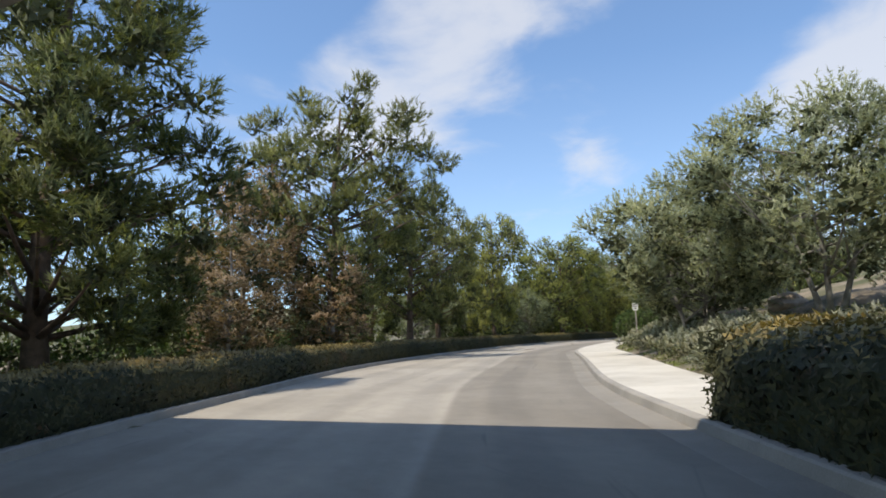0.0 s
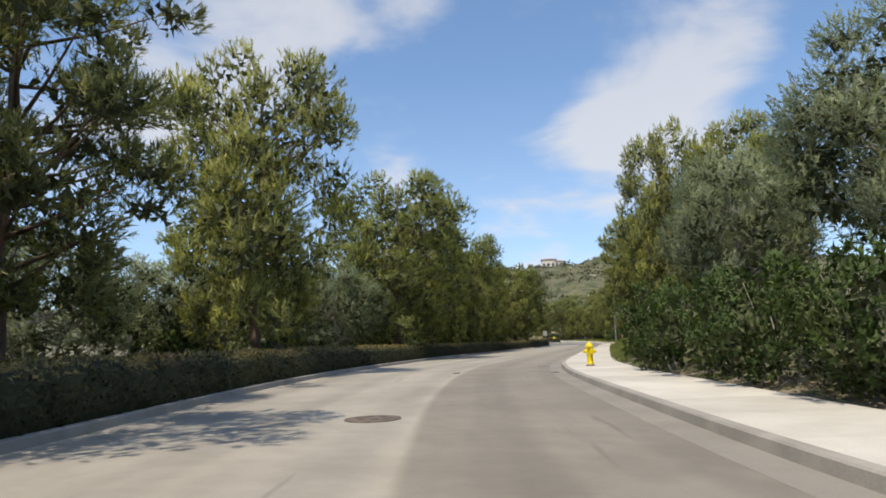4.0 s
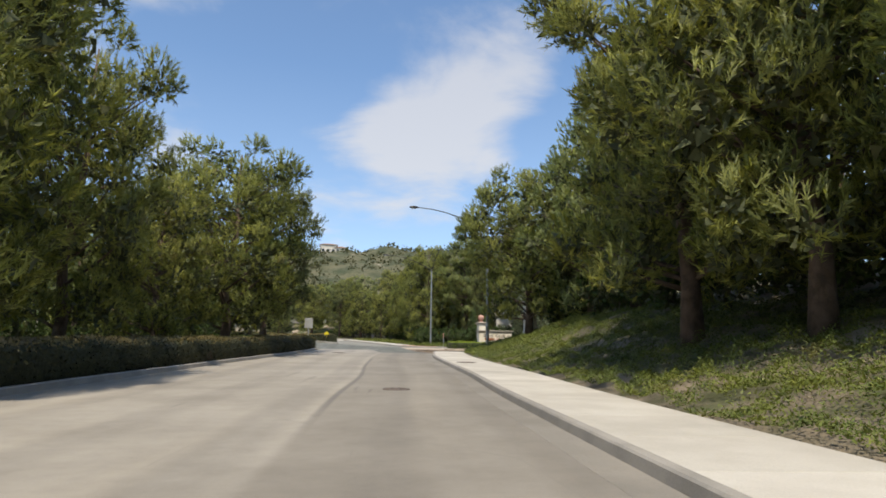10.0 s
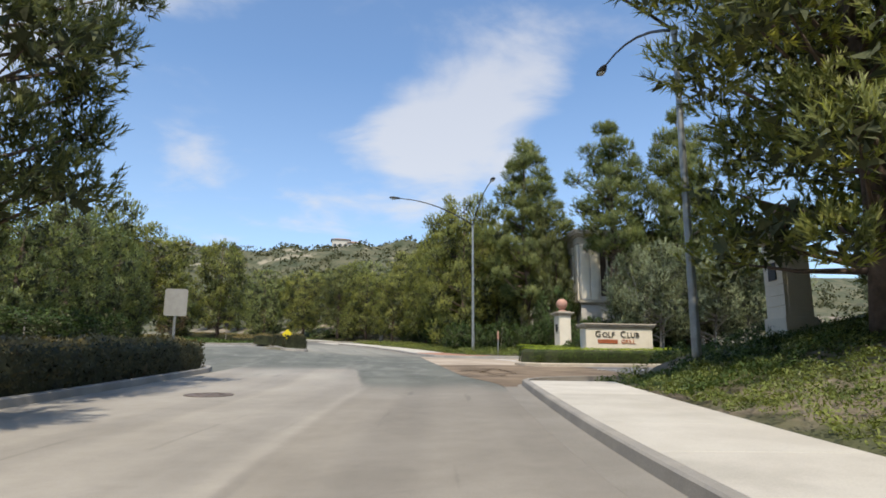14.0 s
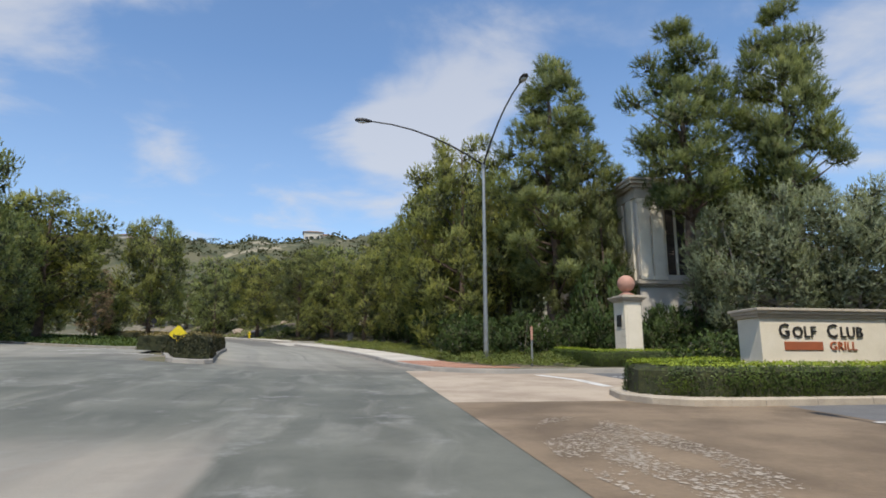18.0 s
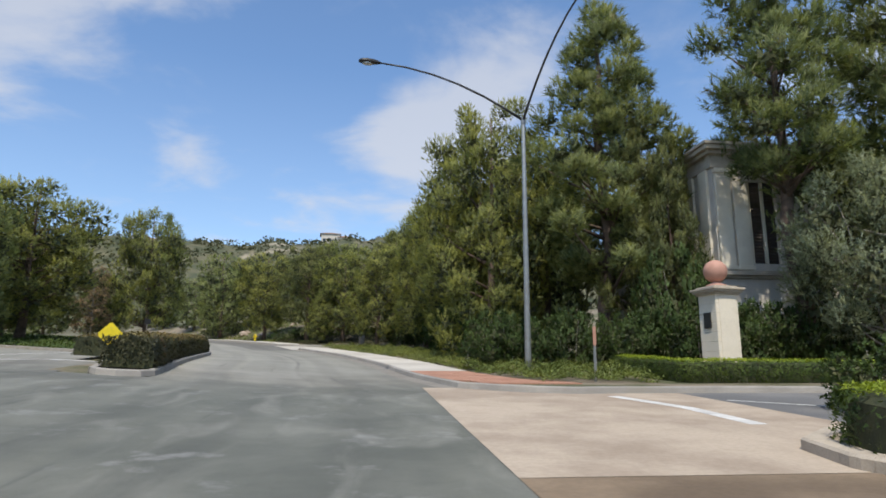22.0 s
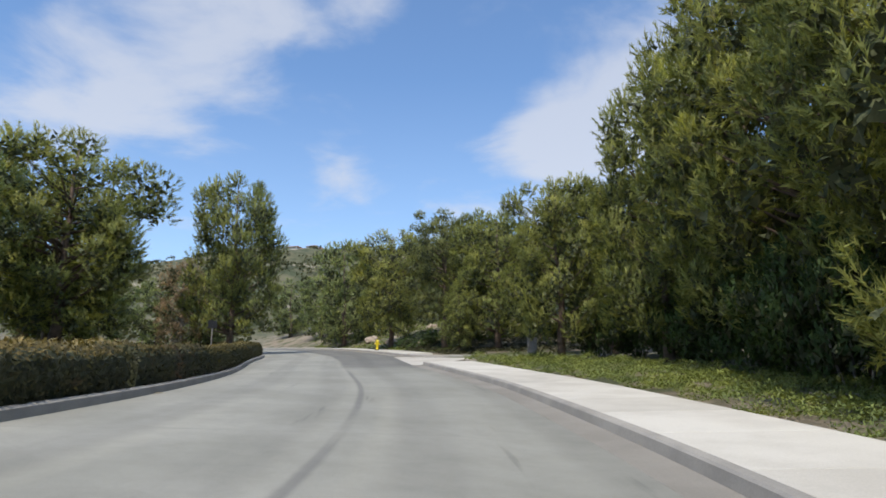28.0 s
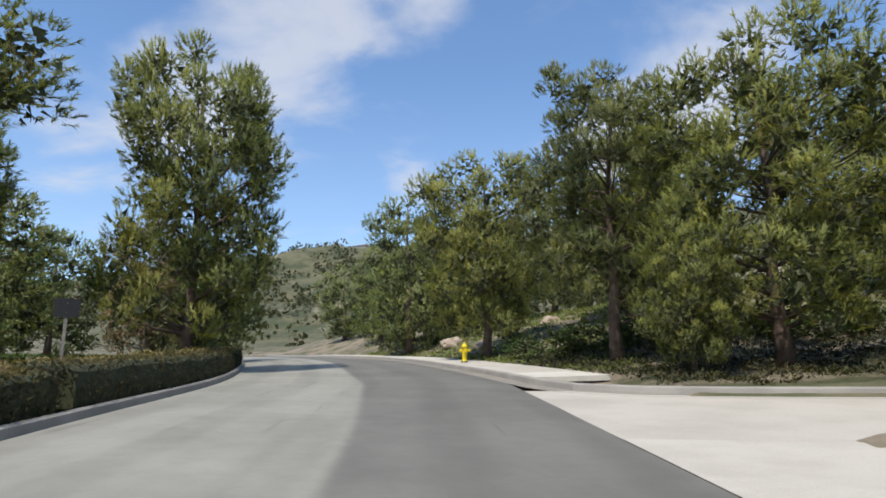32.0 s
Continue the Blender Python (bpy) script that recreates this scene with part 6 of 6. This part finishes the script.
def paint(name, pts, width, label, mat=None, lift=0.008):
    """A painted stripe on the road along points."""
    p = np.array(pts, float)
    s = np.r_[0, np.cumsum(np.linalg.norm(np.diff(p, axis=0), axis=1))]
    st = np.arange(0, s[-1] + 0.01, 0.6)
    q = np.stack([np.interp(st, s, p[:, i]) for i in (0, 1)], -1)
    rows = [np.c_[offset_line(q, o), level(offset_line(q, o)[:, 1]) + lift + cross_fall(*offset_line(q, o).T)] for o in (-width / 2, width / 2)]
    ob = mesh_object(name, np.stack(rows, 1).reshape(-1, 3), grid_faces(len(q), 2), mat or M_LINE)
    return tagged(ob, label, "road marking", kind="structure")


paint("lane_line", [(0.2, 121.6), (0.0, 127), (-0.9, 133), (-2.0, 139)], 0.14, "worn white lane line on the opposite road")
paint("stop_line", [(5.0, 118.6), (1.8, 118.0)], 0.3, "worn white stop line on the opposite road")
paint("stop_line", [(18.8, 111.8), (19.3, 109.5), (19.2, 106.9)], 0.3, "white stop line across the club driveway")
paint("edge_line", [(21.0, 110.9), (22.4, 109.6), (23.4, 107.6)], 0.12, "thin white line in the club driveway")
paint("edge_line", [(20.5, 100.2), (26, 100.0)], 0.12, "thin white line in the club driveway")
paint("edge_line", [(14.5, 154.6), (24, 155.4)], 0.12, "white line at the car park edge")
# flaked paint in the driveway mouth and the red ramp at the pavement end
flake_rs = np.random.RandomState(8)
bm = bmesh.new()
for i in range(6500):
    a, d = flake_rs.rand() * 6.283, flake_rs.rand() ** 0.6
    x, y = 15.8 + 0.95 * d * math.cos(a) + 0.2 * math.sin(a), 98.2 + 3.1 * d * math.sin(a)
    if float(waves(x, y, 1.6, 61)) < 0.1 - 0.5 * flake_rs.rand():
        continue
    r = 0.006 + 0.026 * flake_rs.rand() ** 3
    bm.faces.new([bm.verts.new((x + r * k * math.cos(q), y + 1.3 * r * k * math.sin(q), float(level(y)) + 0.011)) for q, k in zip(np.arange(6) * 1.047, 0.5 + flake_rs.rand(6))])
tagged(part("flaked_marking", bm, M_WORN), "flaked white paint on the brown driveway apron", "road marking", kind="structure")
ramp = thing("paver_ramp", (0, 0, 0), "red brick paver ramp at the end of the pavement", "paving", kind="structure")
for i in range(20):
    for j in range(7):
        a, b = i / 20, j / 7
        def at(u, v):
            y = 113.9 + 5.75 * u
            x0 = float(right_kerb(max(y, 114.2))) + 0.19 + (0.35 if y < 115 else 0)
            return (x0 + (2.0 + 0.7 * (1 - u) ** 4) * v, y, float(level(y)) + 0.156)
        g = 0.004
        c = [at(a + g, b + g), at(a + g, b + 1 / 7 - g), at(a + 1 / 20 - g, b + 1 / 7 - g), at(a + 1 / 20 - g, b + g)]
        low = [(x, y, z - 0.04) for x, y, z in c]
        mesh_object("brick", c + low, [(0, 1, 2, 3)] + [(k, 4 + k, 4 + (k + 1) % 4, (k + 1) % 4) for k in range(4)], M_BRICK, ramp)


def rock(x, y, r, seed):
    rs = np.random.RandomState(seed)
    bm = bmesh.new()
    bmesh.ops.create_icosphere(bm, subdivisions=3, radius=r)
    for v in bm.verts:
        n = noise.noise(v.co * (1.3 / r) + Vector((seed, 0, 0))) * 0.35 + noise.noise(v.co * (3.5 / r)) * 0.12
        v.co = v.co * (1 + n)
        v.co.z *= 0.6
    b = part("boulder", bm, M_ROCK)
    b.matrix_basis = pose(x, y, float(terrain(x, y)) + 0.1 * r, 0, 0, seed * 40)
    tagged(b, "weathered sandstone boulder on the dry bank", "boulder", "boulders on the bank")


for i, (x, y, r) in enumerate(((19.5, -3.5, 0.7), (20.6, -6.2, 0.55), (21.8, -8.0, 0.8), (19.2, 0.3, 0.5), (23.0, -12, 0.7), (25.5, -15.5, 0.8), (21.0, 2.2, 0.6), (4.2, 181, 0.6), (-2.2, 184, 0.9), (0.5, 180, 0.6))):
    rock(x, y, r, i + 2)


# ---- the overpass behind the start, whose shade crosses the road ----
def overpass():
    z = float(level(-44))
    o = thing("overpass", (26, -44.4, z), "plain concrete overpass across the road", "bridge", turn=4, kind="structure")
    deck = part("deck", box(bmesh.new(), -22, -4.5, 5.9, 22, 4.2, 7.0, 0.02), M_KERB, o)
    part("parapet", box(bmesh.new(), -22, 3.85, 7.0, 22, 4.2, 8.0, 0.02), M_KERB, deck)
    part("parapet", box(bmesh.new(), -22, -4.5, 7.0, 22, -4.15, 8.0, 0.02), M_KERB, deck)
    for x in (-20, 14):
        part("abutment", box(bmesh.new(), x, -4.2, -1.5, x + 6, 1.0, 5.9, 0.02), M_KERB, o)


overpass()


# ---- hill: houses and scrub ----
def hill_house(x, y, w, turn, group="houses on the hill"):
    z = float(terrain(x, y)) + 0.6
    h = thing("hill_house", (x, y, z), "pale stucco house with a low clay roof on the hill", "house", group, turn)
    for k, (a, b, hh, d) in enumerate(((0, w * 0.62, 5.2, 9), (w * 0.55, w, 3.6, 7))):
        bm = bmesh.new()
        box(bm, a, 0, -6, b, d, hh)
        wall = part("wall", bm, M_WALLW, h)
        bm = bmesh.new()
        vs = [bm.verts.new(v) for v in ((a - 0.6, -0.6, hh), (b + 0.6, -0.6, hh), (b + 0.6, d + 0.6, hh), (a - 0.6, d + 0.6, hh), (a + 2.5, d / 2, hh + 1.5), (b - 2.5, d / 2, hh + 1.5))]
        for q in ((0, 1, 5, 4), (1, 2, 5), (2, 3, 4, 5), (3, 0, 4), (3, 2, 1, 0)):
            bm.faces.new([vs[i] for i in q])
        part("roof", bm, M_ROOF, h)
        for i in range(int((b - a) / 3)):
            win = part("window", box(bmesh.new(), a + 0.8 + 3 * i, -0.08, 1.0, a + 2.3 + 3 * i, -0.02, 2.5), M_GLASS, h)
            part("frame", box(bmesh.new(), a + 0.7 + 3 * i, -0.12, 2.5, a + 2.4 + 3 * i, -0.02, 2.62), M_WALLW, win)


def on_ridge(az, dist):
    a = radians(az)
    return 12.7 + dist * math.sin(a), 93 + dist * math.cos(a)


for az, dist, w, turn in ((-4.0, 338, 16, 5), (-19.5, 345, 13, -10), (-17.6, 350, 9, -5)):
    hill_house(*on_ridge(az, dist), w, turn)
scrub_rs = np.random.RandomState(77)
n = 5200
sx, sy = -330 + 560 * scrub_rs.rand(n), 235 + 215 * scrub_rs.rand(n)
ok = waves(sx, sy, 45, 31) + 0.8 * waves(sx, sy, 16, 32) > -0.25
sx, sy = sx[ok], sy[ok]
cz = terrain(sx, sy)
k = 13
rr = (0.8 + 1.7 * scrub_rs.rand(len(sx)) ** 2)
way = unit(scrub_rs.normal(size=(len(sx), k, 3)) + [0, 0, 0.4])
p = np.stack([sx, sy, cz + 0.3], -1)[:, None] + way * rr[:, None, None] * [1, 1, 0.75]
p, way = p.reshape(-1, 3), unit(way.reshape(-1, 3) + scrub_rs.normal(size=(len(sx) * k, 3)) * 0.6)
m = len(p)
tagged(leaf_mesh("hill_scrub", diamonds(p, way, 0.9 + 0.6 * scrub_rs.rand(m), 0.7 + 0.4 * scrub_rs.rand(m), scrub_rs), 4, M_SCRUB, None), "grey-green chaparral scrub over the dry hill", "scrub", kind="stuff")
for az, dist, h, r in ((-7.6, 368, 9, 4), (-1.2, 375, 8, 3.5), (0.5, 372, 9, 4.5), (2.0, 370, 9, 4.5), (-18.6, 412, 8, 3), (-14, 400, 6, 4), (-21, 415, 8, 3.5), (-10.5, 385, 6, 4.5)):
    plant(FAR_PINES, *on_ridge(az, dist), h, r, "trees on the ridge")
